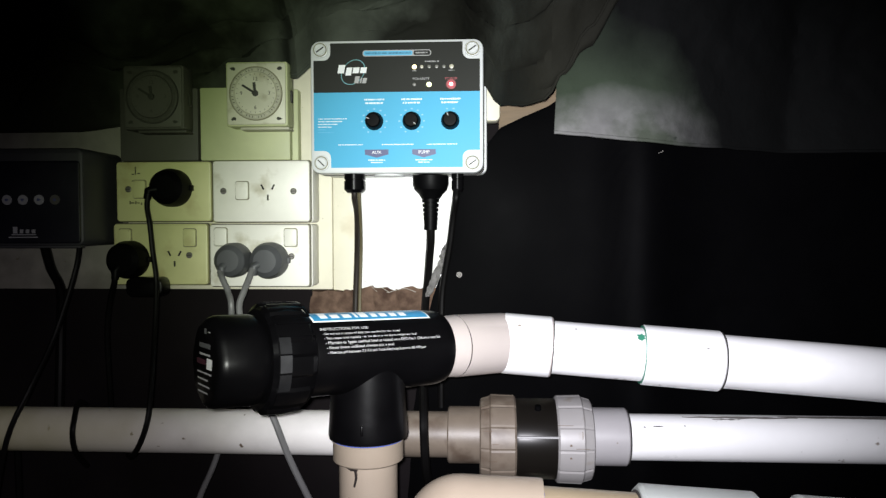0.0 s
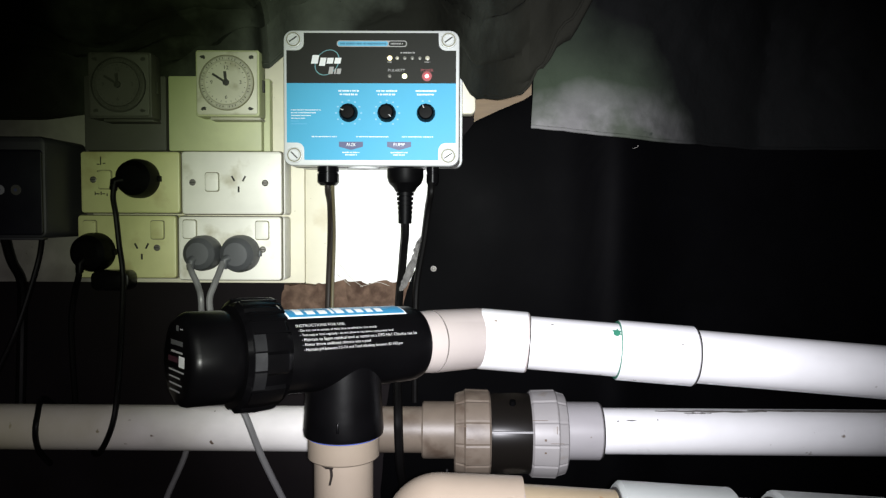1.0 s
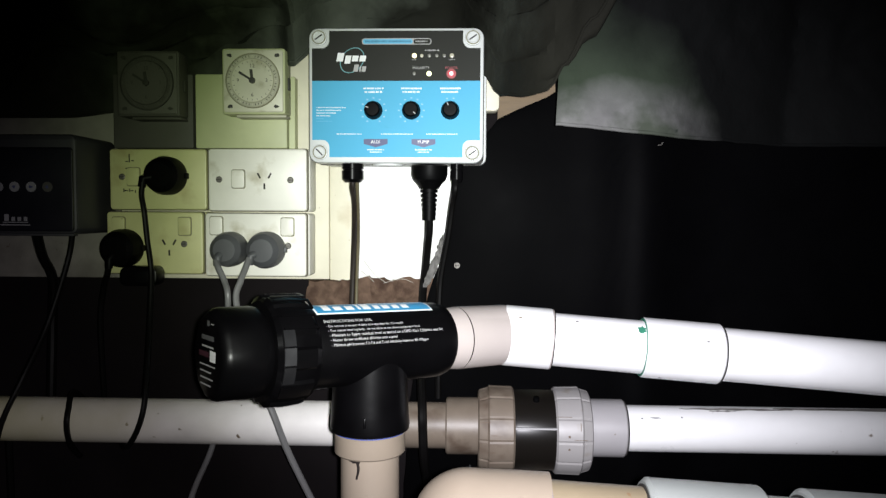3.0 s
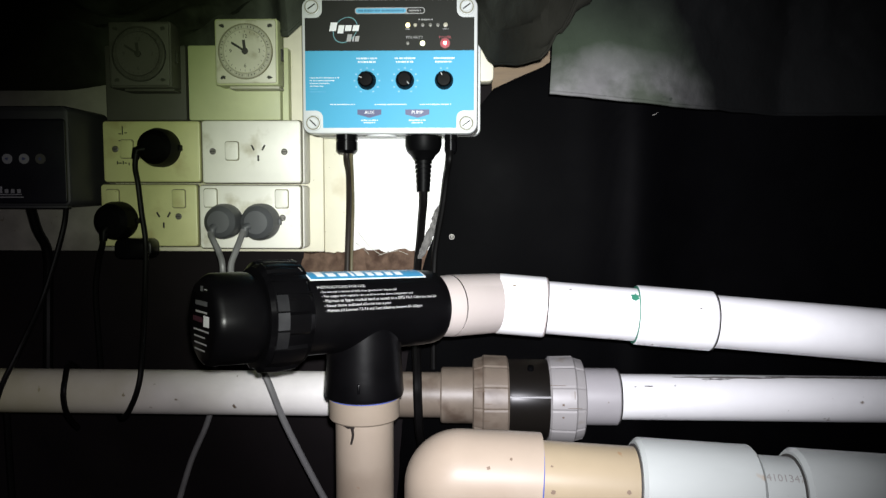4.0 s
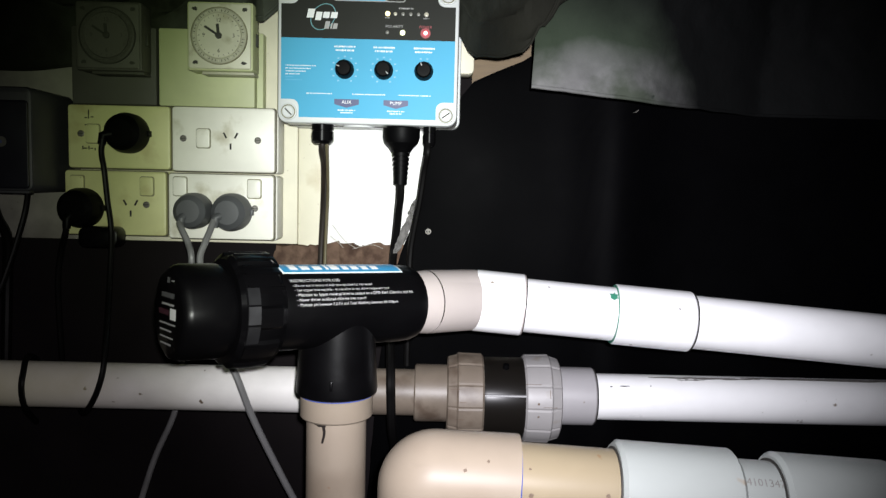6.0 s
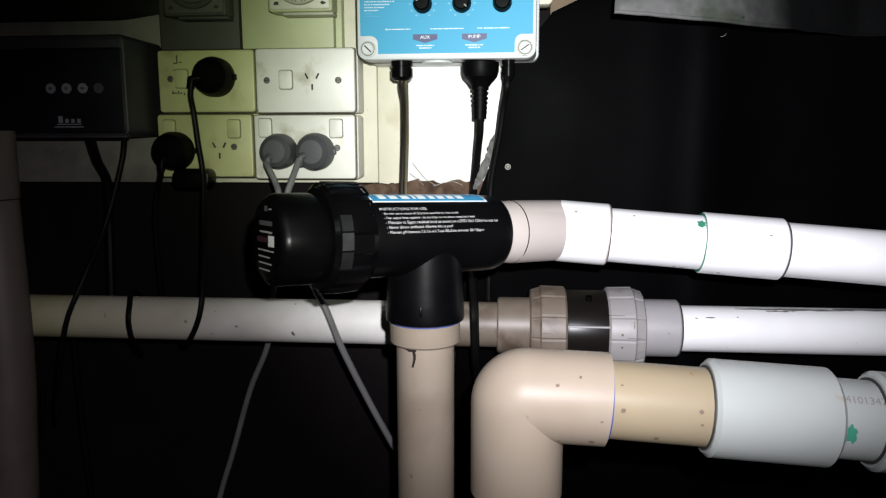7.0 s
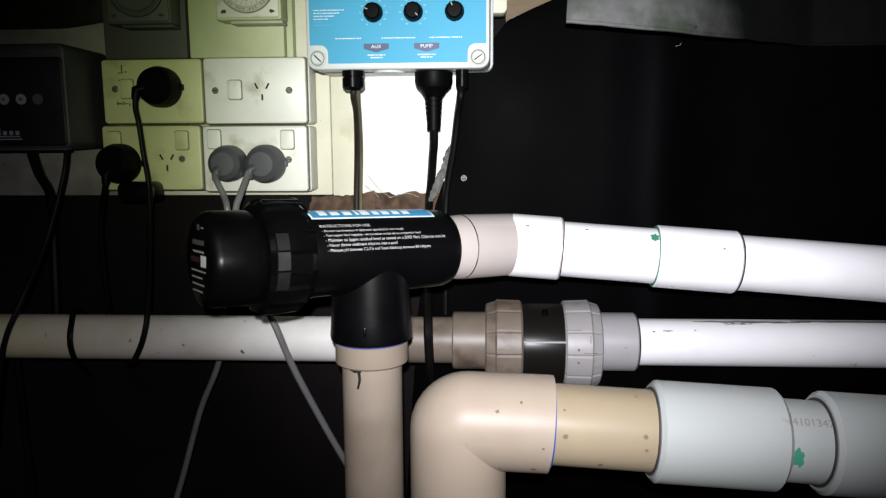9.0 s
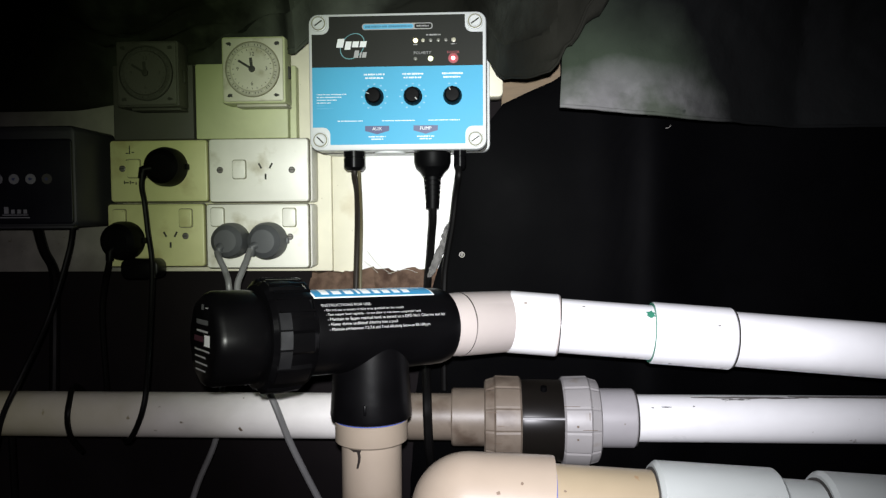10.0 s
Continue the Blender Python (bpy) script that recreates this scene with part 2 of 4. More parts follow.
GREEN_CEMENT = surface("green_solvent_cement", (0.035, 0.19, 0.12), 0.4, var=0.3, bump=0.05)
BLUE_CEMENT = surface("blue_solvent_cement", (0.05, 0.08, 0.30), 0.4, var=0.3, bump=0.05)
DRIP = surface("black_drip", (0.02, 0.016, 0.014), 0.4, var=0.2, bump=0)
FLECK = surface("brown_fleck", (0.11, 0.075, 0.05), 0.7, var=0.3, bump=0)
SMUDGE = surface("grey_smudge", (0.16, 0.15, 0.14), 0.7, var=0.5, scale=120, bump=0)
DRAIN_CLEAR = clear_plastic("smoky_clear_plastic", (0.07, 0.06, 0.05), 0.30)
CONCRETE = surface("dark_damp_concrete", (0.03, 0.028, 0.026), 0.9, var=0.4, bump=0.4)
STICKER = surface("white_sticker", (0.75, 0.75, 0.75), 0.5, var=0.05, bump=0)


# ---- building helpers ----
def thing(name, at, label, category, group=""):
    ob = new(name)
    ob.empty_display_size = 0.02
    ob.location = at
    return tagged(ob, label, category, group)


def part(name, bm, material, parent=None, label="", smooth=True):
    """Links a bmesh as one mesh object, built in world places, under a thing or a part."""
    me = bpy.data.meshes.new(name)
    bmesh.ops.recalc_face_normals(bm, faces=bm.faces)
    bm.to_mesh(me)
    bm.free()
    if smooth:
        me.shade_smooth()
        me.set_sharp_from_angle(angle=radians(26))
    me.materials.append(material)
    ob = new(name, me)
    if parent:
        ob.parent = parent
        ob.matrix_parent_inverse = Matrix.Translation(-parent.location) if not parent.data else Matrix.Identity(4)
    return tagged(ob, label)


def solo(name, bm, material, label, category, kind="", smooth=True, group=""):
    return tagged(part(name, bm, material, smooth=smooth), label, category, group, kind)


def box(x0, x1, y0, y1, z0, z1, bevel=0.0, seg=2):
    bm = bmesh.new()
    bmesh.ops.create_cube(bm, size=1, matrix=Matrix.LocRotScale(((x0 + x1) / 2, (y0 + y1) / 2, (z0 + z1) / 2), None, (x1 - x0, y1 - y0, z1 - z0)))
    if bevel:
        bmesh.ops.bevel(bm, geom=bm.edges[:], offset=bevel, segments=seg, affect="EDGES", profile=0.5)
    return bm


def rounded(x0, x1, y0, y1, z0, z1, corner, edge, seg=5):
    """A box whose four upright-to-the-wall edges have a large corner radius, and whose rims are eased."""
    bm = bmesh.new()
    bmesh.ops.create_cube(bm, size=1, matrix=Matrix.LocRotScale(((x0 + x1) / 2, (y0 + y1) / 2, (z0 + z1) / 2), None, (x1 - x0, y1 - y0, z1 - z0)))
    long = [e for e in bm.edges if abs((e.verts[0].co - e.verts[1].co).y) > 1e-6]
    bmesh.ops.bevel(bm, geom=long, offset=corner, segments=seg, affect="EDGES", profile=0.5)
    if edge:
        rim = [e for e in bm.edges if abs((e.verts[0].co - e.verts[1].co).y) < 1e-6 and e.is_manifold and e.calc_face_angle(0) > 1.0]
        bmesh.ops.bevel(bm, geom=rim, offset=edge, segments=2, affect="EDGES", profile=0.5)
    return bm


def axes(d):
    d = Vector(d).normalized()
    u = Vector((0, 0, 1)) if abs(d.z) < 0.9 else Vector((0, -1, 0))
    u = (u - d * u.dot(d)).normalized()
    return d, u, d.cross(u)


def lathe(profile, origin, d, seg=48, wobble=None):
    """Turns (s, r) pairs about the axis d through origin; closes ends that reach r = 0."""
    d, u, v = axes(d)
    bm = bmesh.new()
    rings = []
    for s, r in profile:
        c = Vector(origin) + d * s
        if r <= 1e-7:
            rings.append([bm.verts.new(c)])
        else:
            rings.append([bm.verts.new(c + (u * math.cos(a) + v * math.sin(a)) * (r if not wobble else wobble(s, r, a)))
                          for a in (2 * math.pi * k / seg for k in range(seg))])
    for a, b in zip(rings, rings[1:]):
        for k in range(seg):
            j = (k + 1) % seg
            q = [a[k % len(a)], a[j % len(a)], b[j % len(b)], b[k % len(b)]]
            q = [x for n, x in enumerate(q) if x not in q[:n]]
            if len(q) > 2:
                bm.faces.new(q)
    return bm


def spline(points, steps=8):
    p = [Vector(x) for x in points]
    p = [p[0] * 2 - p[1]] + p + [p[-1] * 2 - p[-2]]
    out = []
    for i in range(1, len(p) - 2):
        for k in range(steps):
            t = k / steps
            a, b, c, e = p[i - 1:i + 3]
            out.append(0.5 * (2 * b + (c - a) * t + (2 * a - 5 * b + 4 * c - e) * t * t + (3 * b - a - 3 * c + e) * t ** 3))
    return out + [p[-2]]


def tube(points, r, seg=12, caps=True):
    """A round tube along a polyline; r may be a function of the step from 0 to 1."""
    pts = [Vector(p) for p in points]
    bm = bmesh.new()
    rings, u = [], None
    for i, p in enumerate(pts):
        d = (pts[min(i + 1, len(pts) - 1)] - pts[max(i - 1, 0)]).normalized()
        if u is None:
            u = axes(d)[1]
        u = (u - d * u.dot(d)).normalized()
        v = d.cross(u)
        rr = r(i / (len(pts) - 1)) if callable(r) else r
        rings.append([bm.verts.new(p + (u * math.cos(a) + v * math.sin(a)) * rr) for a in (2 * math.pi * k / seg for k in range(seg))])
    for a, b in zip(rings, rings[1:]):
        for k in range(seg):
            bm.faces.new((a[k], a[(k + 1) % seg], b[(k + 1) % seg], b[k]))
    if caps:
        bm.faces.new(rings[0])
        bm.faces.new(rings[-1])
    return bm


def sleeve(s0, s1, r, bore, ease=0.0015):
    """The profile of a plain socket with a thin open rim round a pipe of radius bore."""
    return [(s0, bore), (s0, r - ease), (s0 + ease, r), (s1 - ease, r), (s1, r - ease), (s1, bore)]


def sheet(nu, nv, f):
    bm = bmesh.new()
    g = [[bm.verts.new(f(i / nu, j / nv)) for j in range(nv + 1)] for i in range(nu + 1)]
    for i in range(nu):
        for j in range(nv):
            bm.faces.new((g[i][j], g[i + 1][j], g[i + 1][j + 1], g[i][j + 1]))
    return bm


def thicken(bm, t):
    bmesh.ops.recalc_face_normals(bm, faces=bm.faces)
    bmesh.ops.solidify(bm, geom=bm.faces[:], thickness=t)
    return bm


def lettering(text, size, align="CENTER"):
    """Flat letters in the xy plane as a bmesh."""
    cu = bpy.data.curves.new("letters", "FONT")
    cu.body, cu.size, cu.align_x, cu.align_y, cu.resolution_u = text, size, align, "CENTER", 2
    ob = bpy.data.objects.new("letters", cu)
    scene.collection.objects.link(ob)
    me = bpy.data.meshes.new_from_object(ob.evaluated_get(bpy.context.evaluated_depsgraph_get()))
    bm = bmesh.new()
    bm.from_mesh(me)
    bpy.data.objects.remove(ob)
    bpy.data.curves.remove(cu)
    bpy.data.meshes.remove(me)
    return bm


def on_wall(bm, x, y, z, slant=0.0):
    """Lays flat lettering on a plane that faces the viewer, at depth y."""
    for w in bm.verts:
        w.co = Vector((x + w.co.x + slant * w.co.y, y, z + w.co.y))
    return bm


def bar(x0, x1, z0, z1, y, t=0.0004):
    return box(x0, x1, y - t, y, z0, z1)


def wrap(bm, origin, d, r, angle0):
    """Lays a flat bmesh round a tube: its x runs along the axis, its y round the tube from angle0 (0 faces the viewer, pi/2 up)."""
    d, u, _ = axes(d)
    f = u.cross(d)
    if f.y > 0:
        f = -f
    for w in bm.verts:
        a = angle0 + w.co.y / r
        w.co = Vector(origin) + d * w.co.x + (f * math.cos(a) + u * math.sin(a)) * (r + w.co.z)
    return bm


def flat(x0, x1, y0, y1, nx=2, ny=8, lift=0.0004):
    return sheet(nx, ny, lambda i, j: Vector((x0 + (x1 - x0) * i, y0 + (y1 - y0) * j, lift)))


def blotch(x, y, rx, ry, seed, n=14, lift=0.0004):
    rng = random.Random(seed)
    bm = bmesh.new()
    c = bm.verts.new((x, y, lift))
    ring = []
    for k in range(n):
        q = rng.uniform(0.6, 1.15)
        ring.append(bm.verts.new((x + rx * q * math.cos(2 * math.pi * k / n), y + ry * q * math.sin(2 * math.pi * k / n), lift)))
    for k in range(n):
        bm.faces.new((c, ring[k], ring[(k + 1) % n]))
    return bm


def join(*meshes):
    out = bmesh.new()
    for b in meshes:
        me = bpy.data.meshes.new("piece")
        b.to_mesh(me)
        b.free()
        out.from_mesh(me)
        bpy.data.meshes.remove(me)
    return out


# ---- structure ----
solo("floor", box(-1.3, 1.3, -1.7, 0.25, -0.06, 0.0), CONCRETE, "dark damp concrete floor of the pump enclosure", "floor", "structure")
solo("wall_north", box(-1.3, 1.3, 0.07, 0.20, 0.0, 1.3), LINER, "black lined back wall of the pump enclosure", "wall", "structure")
solo("wall_south", box(-1.3, 1.3, -1.8, -1.7, 0.0, 1.3), LINER, "black lined rear wall of the pump enclosure", "wall", "structure")
solo("wall_west", box(-1.4, -1.3, -1.8, 0.20, 0.0, 1.3), LINER, "black lined side wall of the pump enclosure", "wall", "structure")
solo("wall_east", box(1.3, 1.4, -1.8, 0.20, 0.0, 1.3), LINER, "black lined side wall of the pump enclosure", "wall", "structure")
solo("ceiling", box(-1.4, 1.4, -1.8, 0.20, 1.3, 1.36), LINER, "dark lid over the pump enclosure", "ceiling", "structure")

# backing boards on the back wall
solo("backing_board", box(-0.3595, -0.099, 0.040, 0.068, 0.643, 0.93, 0.0015), BOARD_CREAM,
     "cream painted board behind the timers and power points", "board")
# left end of the board: the shade there is carried by its colour
solo("backing_board", box(-0.62, -0.3600, 0.040, 0.068, 0.643, 0.93, 0.0015), BOARD_SHADED,
     "cream board behind the pump controller, darkened by painted shade", "board")
solo("backing_strip", box(-0.0985, -0.0635, 0.043, 0.068, 0.641, 0.93, 0.001), BOARD_CREAM,
     "narrow cream strip of board, flecked with dirt", "board")
solo("white_board", box(-0.063, 0.070, 0.042, 0.068, 0.642, 0.93, 0.001), BOARD_WHITE,
     "clean white panel behind the blue controller", "board")
solo("mounting_block", rounded(0.063, 0.1085, 0.008, 0.040, 0.846, 0.905, 0.006, 0.002), BOARD_CREAM,
     "cream block beside the blue controller", "block")
solo("plywood_offcut", box(0.108, 0.178, 0.046, 0.060, 0.826, 0.900), PLY, "tan plywood offcut under the hanging tarp", "board")


def ledge(i, j):
    x = -0.125 + 0.165 * i
    z = 0.600 + 0.042 * j + (0.004 * noise.noise((x * 90, 0, 2)) if j > 0.9 else 0)
    return Vector((x, 0.048 + 0.006 * noise.noise((x * 70, z * 70, 5)), z))


solo("brick_ledge", thicken(sheet(70, 18, ledge), 0.012), EARTH, "rough brown crumbling brick ledge below the board", "ledge")

# black sheet with a slanting, torn left edge
EDGE = [(0.0, -0.03), (0.50, 0.005), (0.60, 0.020), (0.64, 0.029), (0.68, 0.045), (0.73, 0.053), (0.775, 0.060), (0.80, 0.078), (0.842, 0.113), (0.858, 0.160), (0.90, 0.22)]


def edge_at(z):
    for (za, xa), (zb, xb) in zip(EDGE, EDGE[1:]):
        if z <= zb:
            return xa + (xb - xa) * (z - za) / (zb - za)
    return EDGE[-1][1]


def hung(i, j):
    z = 0.02 + 0.88 * j
    left = edge_at(z) + 0.0015 * noise.noise((0, 0, z * 120))
    x = left + (1.25 - left) * i ** 1.4
    y = 0.014 - 0.022 * math.exp(-((x - 0.275) / 0.045) ** 2) - 0.006 * noise.noise((x * 6, 1, z * 5)) - 0.02 * i
    return Vector((x, y, z))


solo("plastic_sheet", thicken(sheet(70, 70, hung), 0.003), SHEET, "black plastic sheet hung over the wall, softly creased", "sheet")
stud = thing("screw", (0.060, 0.010, 0.664), "small steel screw with washer in the black sheet", "screw")
part("washer", lathe([(0, 0), (0, 0.0035), (0.0012, 0.0032), (0.0012, 0)], (0.060, 0.0085, 0.664), (0, -1, 0), 20), SCREW, stud)
part("head", lathe([(0, 0.0027), (0.0014, 0.0025), (0.0024, 0.0015), (0.0027, 0)], (0.060, 0.0072, 0.664), (0, -1, 0), 16), SCREW, stud)
part("slot", box(0.0573, 0.0627, 0.0042, 0.0050, 0.6636, 0.6644), SLOT_DARK, stud)

# torn paper along the sheet's edge
TORN = [(0.045, 0.700, 0.003), (0.043, 0.692, 0.0045), (0.041, 0.680, 0.007), (0.035, 0.662, 0.010), (0.029, 0.648, 0.009), (0.023, 0.638, 0.004)]


def torn(i, j):
    k = min(int(j * 5), 4)
    f = j * 5 - k
    a, b = TORN[k], TORN[k + 1]
    x, z, w = (a[n] + (b[n] - a[n]) * f for n in range(3))
    return Vector((x + w * (i - 0.8) + 0.0022 * noise.noise((i * 2, 3, z * 260)), 0.006 + 0.003 * noise.noise((x * 200, i * 3, z * 200)), z))


solo("torn_paper", thicken(sheet(8, 40, torn), 0.0008), PAPER, "torn grey paper edge beside the black cords", "paper")


# ---- two tarps overhead: a grey-green one in folds, and a mildewed one with falloff painted round its pale corner ----
LOW = [(-1.29, 0.84), (-0.42, 0.842), (-0.34, 0.850), (-0.27, 0.872), (-0.215, 0.890), (-0.160, 0.916), (-0.128, 0.898), (-0.105, 0.927), (-0.06, 0.938), (0.06, 0.938),
       (0.085, 0.888), (0.108, 0.853), (0.132, 0.846), (0.150, 0.848), (0.167, 0.874), (0.190, 0.915), (0.23, 0.97), (0.30, 1.00)]


def low_at(x):
    for (xa, za), (xb, zb) in zip(LOW, LOW[1:]):
        if x <= xb:
            f = (x - xa) / (xb - xa)
            f = f * f * (3 - 2 * f)
            return za + (zb - za) * f
    return LOW[-1][1]


def drape(i, j):
    x = -1.28 + 1.58 * i
    z0 = low_at(x)
    q = j ** 2.1
    ridge = (1 - abs(noise.noise((x * 5 + q * 12, q * 30, 5.5))) * 2.2) + 0.6 * (1 - abs(noise.noise((x * 11 - q * 20, q * 50, 2.5))) * 2.2)
    fold = 0.6 * ridge + noise.noise((x * 7, q * 40, 0.3)) + 0.6 * noise.noise((x * 15 + 4, q * 50, 1.7)) + 0.25 * noise.noise((x * 34, q * 90, 3.1))
    crease = math.sin(x * 23 + 5 * noise.noise((x * 3, q * 4, 8)) + q * 9)
    rise = 1 - math.exp(-q * 9)
    top = 1.07 + 0.03 * noise.noise((x * 2.5, q * 3, 6))
    turn = min(1, max(0, (x - 0.04) / 0.12))
    base = 0.032 - 0.165 * turn * turn * (3 - 2 * turn)
    base -= 0.052 * math.exp(-((x + 0.126) / 0.020) ** 2)
    y = base - 1.50 * max(0.0, q - 0.05) / 0.95
    z = z0 + (top - z0) * rise + (0.019 * fold + 0.011 * crease) * min(1, j * 14)
    return Vector((x, min(y - 0.017 * fold * min(1, max(0, j - 0.06) * 8), 0.034), z))


folded = thing("tarp", (-0.126, 0.02, 0.90), "dark grey-green tarp sagging in folds over the equipment", "tarp")
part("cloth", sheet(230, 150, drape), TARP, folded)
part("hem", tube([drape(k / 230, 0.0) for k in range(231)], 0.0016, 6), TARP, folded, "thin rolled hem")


def hanging(i, j):
    """Hangs straight to a bottom edge, then bends forward overhead."""
    x = 0.1605 + 1.11 * i ** 1.3
    bottom = 0.8165 - 0.013 * min(1, (x - 0.16) / 0.13) + 0.004 * max(0, x - 0.3)
    back = 0.10 * min(1, max(0, (x - 0.26) / 0.17)) ** 1.4
    billow = 0.010 * noise.noise((x * 9, j * 3, 2)) + 0.006 * noise.noise((x * 26 + j * 4, j * 9, 7)) + 0.003 * noise.noise((x * 60, j * 22, 3))
    if j < 0.6:
        k = j / 0.6
        lean = 0.055 * k * k
        return Vector((x + 0.012 * k * (1 - i), -0.108 + back + 0.020 * k - lean + billow * (0.3 + k), bottom + (1.02 - bottom) * k + 0.0010 * noise.noise((x * 60, 0, 1)) * (1 - k)))
    k = (j - 0.6) / 0.4
    return Vector((x + 0.012 * (1 - i), -0.143 + back - 1.38 * k + billow * 1.3, 1.02 + 0.045 * (1 - math.exp(-k * 6)) + 0.02 * noise.noise((x * 6, k * 9, 5)) * min(1, k * 8)))


right_tarp = thing("hanging_tarp", (0.16, -0.10, 0.8165), "mildewed tarp hanging down, falloff painted near-black round its pale corner", "tarp")
part("cloth", thicken(sheet(150, 90, hanging), 0.0022), FLAP, right_tarp)
part("hem", tube([hanging(k / 60, 0.0) + Vector((0, -0.0016, 0.0012)) for k in range(61)], 0.0019, 8), FLAP, right_tarp, "thin rolled hem")


# ---- power points ----
def rocker(x, z, parent, material, w=0.0075, h=0.0105):
    r = part("switch_surround", rounded(x - w - 0.0009, x + w + 0.0009, -0.0006, 0.001, z - h - 0.0009, z + h + 0.0009, 0.003, 0.0), SEAM, parent)
    part("switch_rocker", rounded(x - w, x + w, -0.0032, 0.001, z - h, z + h, 0.0028, 0.0008), material, parent)
    return r


def slots(x, z, parent):
    for dx, dz, a in ((-0.0064, 0.004, -28), (0.0064, 0.004, 28), (0.0, -0.0085, 0)):
        bm = box(-0.0009, 0.0009, -0.0012, 0.0, -0.0034, 0.0034)
        bmesh.ops.transform(bm, matrix=pose(x + dx, 0.0, z + dz, 0, a, 0), verts=bm.verts)
        part("socket_slot", bm, SLOT_DARK, parent)


def screw(x, z, parent, y=0.0, r=0.0038):
    s = part("screw", lathe([(0, 0), (0, r), (0.0008, r), (0.0016, r * 0.7), (0.0017, 0)], (x, y, z), (0, -1, 0), 18), SCREW, parent)
    part("screw_slot", box(x - r * 0.8, x + r * 0.8, y - 0.0020, y - 0.0014, z - 0.0004, z + 0.0004), SLOT_DARK, s)


def power_point(x0, x1, z0, z1, plate_mat, label, rockers=(), sockets=(), screws=(), marks=()):
    cx, cz = (x0 + x1) / 2, (z0 + z1) / 2
    t = thing("power_point", (cx, 0.04, z0), label, "power point", "power points on the board")
    part("mounting_block", rounded(x0 - 0.0005, x1 + 0.003, 0.0075, 0.0400, z0 - 0.0008, z1 + 0.0003, 0.004, 0.001), plate_mat if plate_mat is PLATE_YELLOW else BLOCK_GREY, t)
    part("grime_seam", rounded(x0 - 0.0010, x1 + 0.0012, 0.0060, 0.0074, z0 - 0.0009, z1 + 0.0009, 0.0035, 0.0), GRIME, t)
    part("plate", rounded(x0, x1, 0.0, 0.0070, z0, z1, 0.0035, 0.0018), plate_mat, t)
    for dx, dz in rockers:
        rocker(cx + dx, cz + dz, t, plate_mat)
    for dx, dz in sockets:
        slots(cx + dx, cz + dz, t)
    for dx, dz in screws:
        screw(cx + dx, cz + dz, t)
    for dx, dz, w, h in marks:
        part("mark", bar(cx + dx - w / 2, cx + dx + w / 2, cz + dz - h / 2, cz + dz + h / 2, -0.0001), INK, t)
    return t


power_point(-0.3535, -0.2375, 0.7285, 0.8000, PLATE_YELLOW, "yellowed power point with a black plug, scribbled marks",
            rockers=((-0.029, 0.003), (-0.008, 0.003)), screws=((-0.043, 0.003),),
            marks=((-0.034, 0.025, 0.0012, 0.010), (-0.037, 0.021, 0.003, 0.0012), (-0.030, 0.022, 0.003, 0.0012), (-0.036, 0.013, 0.005, 0.0012), (-0.041, -0.013, 0.0012, 0.004),
                   (-0.038, -0.0135, 0.004, 0.0014), (-0.034, -0.013, 0.0012, 0.004), (-0.031, -0.0135, 0.003, 0.0012), (-0.027, -0.0145, 0.0012, 0.003), (-0.020, -0.016, 0.007, 0.0008)))
power_point(-0.2350, -0.1180, 0.7275, 0.8005, PLATE_WHITE, "grubby white power point with an empty socket",
            rockers=((-0.0225, 0.001),), sockets=((0.0085, 0.001),), screws=((-0.0455, 0.0005), (0.0395, 0.0)))
power_point(-0.3580, -0.2425, 0.6520, 0.7255, PLATE_YELLOW, "yellowed double power point with a black plug",
            rockers=((-0.043, 0.020), (0.0365, 0.020)), sockets=((0.0175, -0.003),), screws=((0.0355, -0.001),))
power_point(-0.2395, -0.1190, 0.6500, 0.7245, PLATE_WHITE, "grubby white double power point holding two grey plugs",
            rockers=((-0.0465, 0.0225), (0.0385, 0.0215)), screws=((0.0390, -0.001),))


def plug(x, z, r, material, label, tab=None, depth=0.034):
    t = thing("power_plug", (x, 0.0, z), label, "power plug")
    part("body", lathe([(0.0, 0.0), (0.0, r * 0.86), (0.006, r), (depth * 0.55, r), (depth * 0.85, r * 0.88), (depth, r * 0.62), (depth + 0.001, 0)], (x, 0.0, z), (0, -1, 0), 40), material, t)
    if tab:
        dx, dz = tab
        e = Vector((x, -0.022, z))
        g = e + Vector((dx, -0.012, dz))
        part("cord_boot", tube([e + (g - e) * 0.45, e + (g - e) * 0.8, g, g + Vector((dx * 0.1, 0, -0.010))], lambda f: 0.0062 - 0.002 * f, 16), material, t)
    part("grip", box(x + r * 0.82, x + r * 1.1, -0.014, -0.006, z - 0.0035, z + 0.0035, 0.001), material, t)
    return t


plug_a = plug(-0.2800, 0.7680, 0.0225, BLACK_MATT, "round black plug in the yellowed power point", (-0.018, -0.004))
plug_b = plug(-0.3330, 0.6830, 0.0225, BLACK_MATT, "round black plug in the lower power point", (-0.006, -0.012))
plug_c = plug(-0.2060, 0.6825, 0.0205, GREY_PLUG, "round grey plug in the white power point", (-0.007, -0.008))
plug_d = plug(-0.1630, 0.6820, 0.0215, GREY_PLUG, "round grey plug in the white power point", (-0.012, -0.006))
lump = thing("cord_adaptor", (-0.308, 0.0, 0.645), "dark adaptor on the cord below the black plug", "adaptor")
part("body", rounded(-0.330, -0.286, -0.030, -0.004, 0.640, 0.6625, 0.008, 0.003), BLACK_PLASTIC, lump)


def cord(owner, points, r, material, label):
    return part("cord", tube(spline(points, 8), r, 10), material, owner, label)


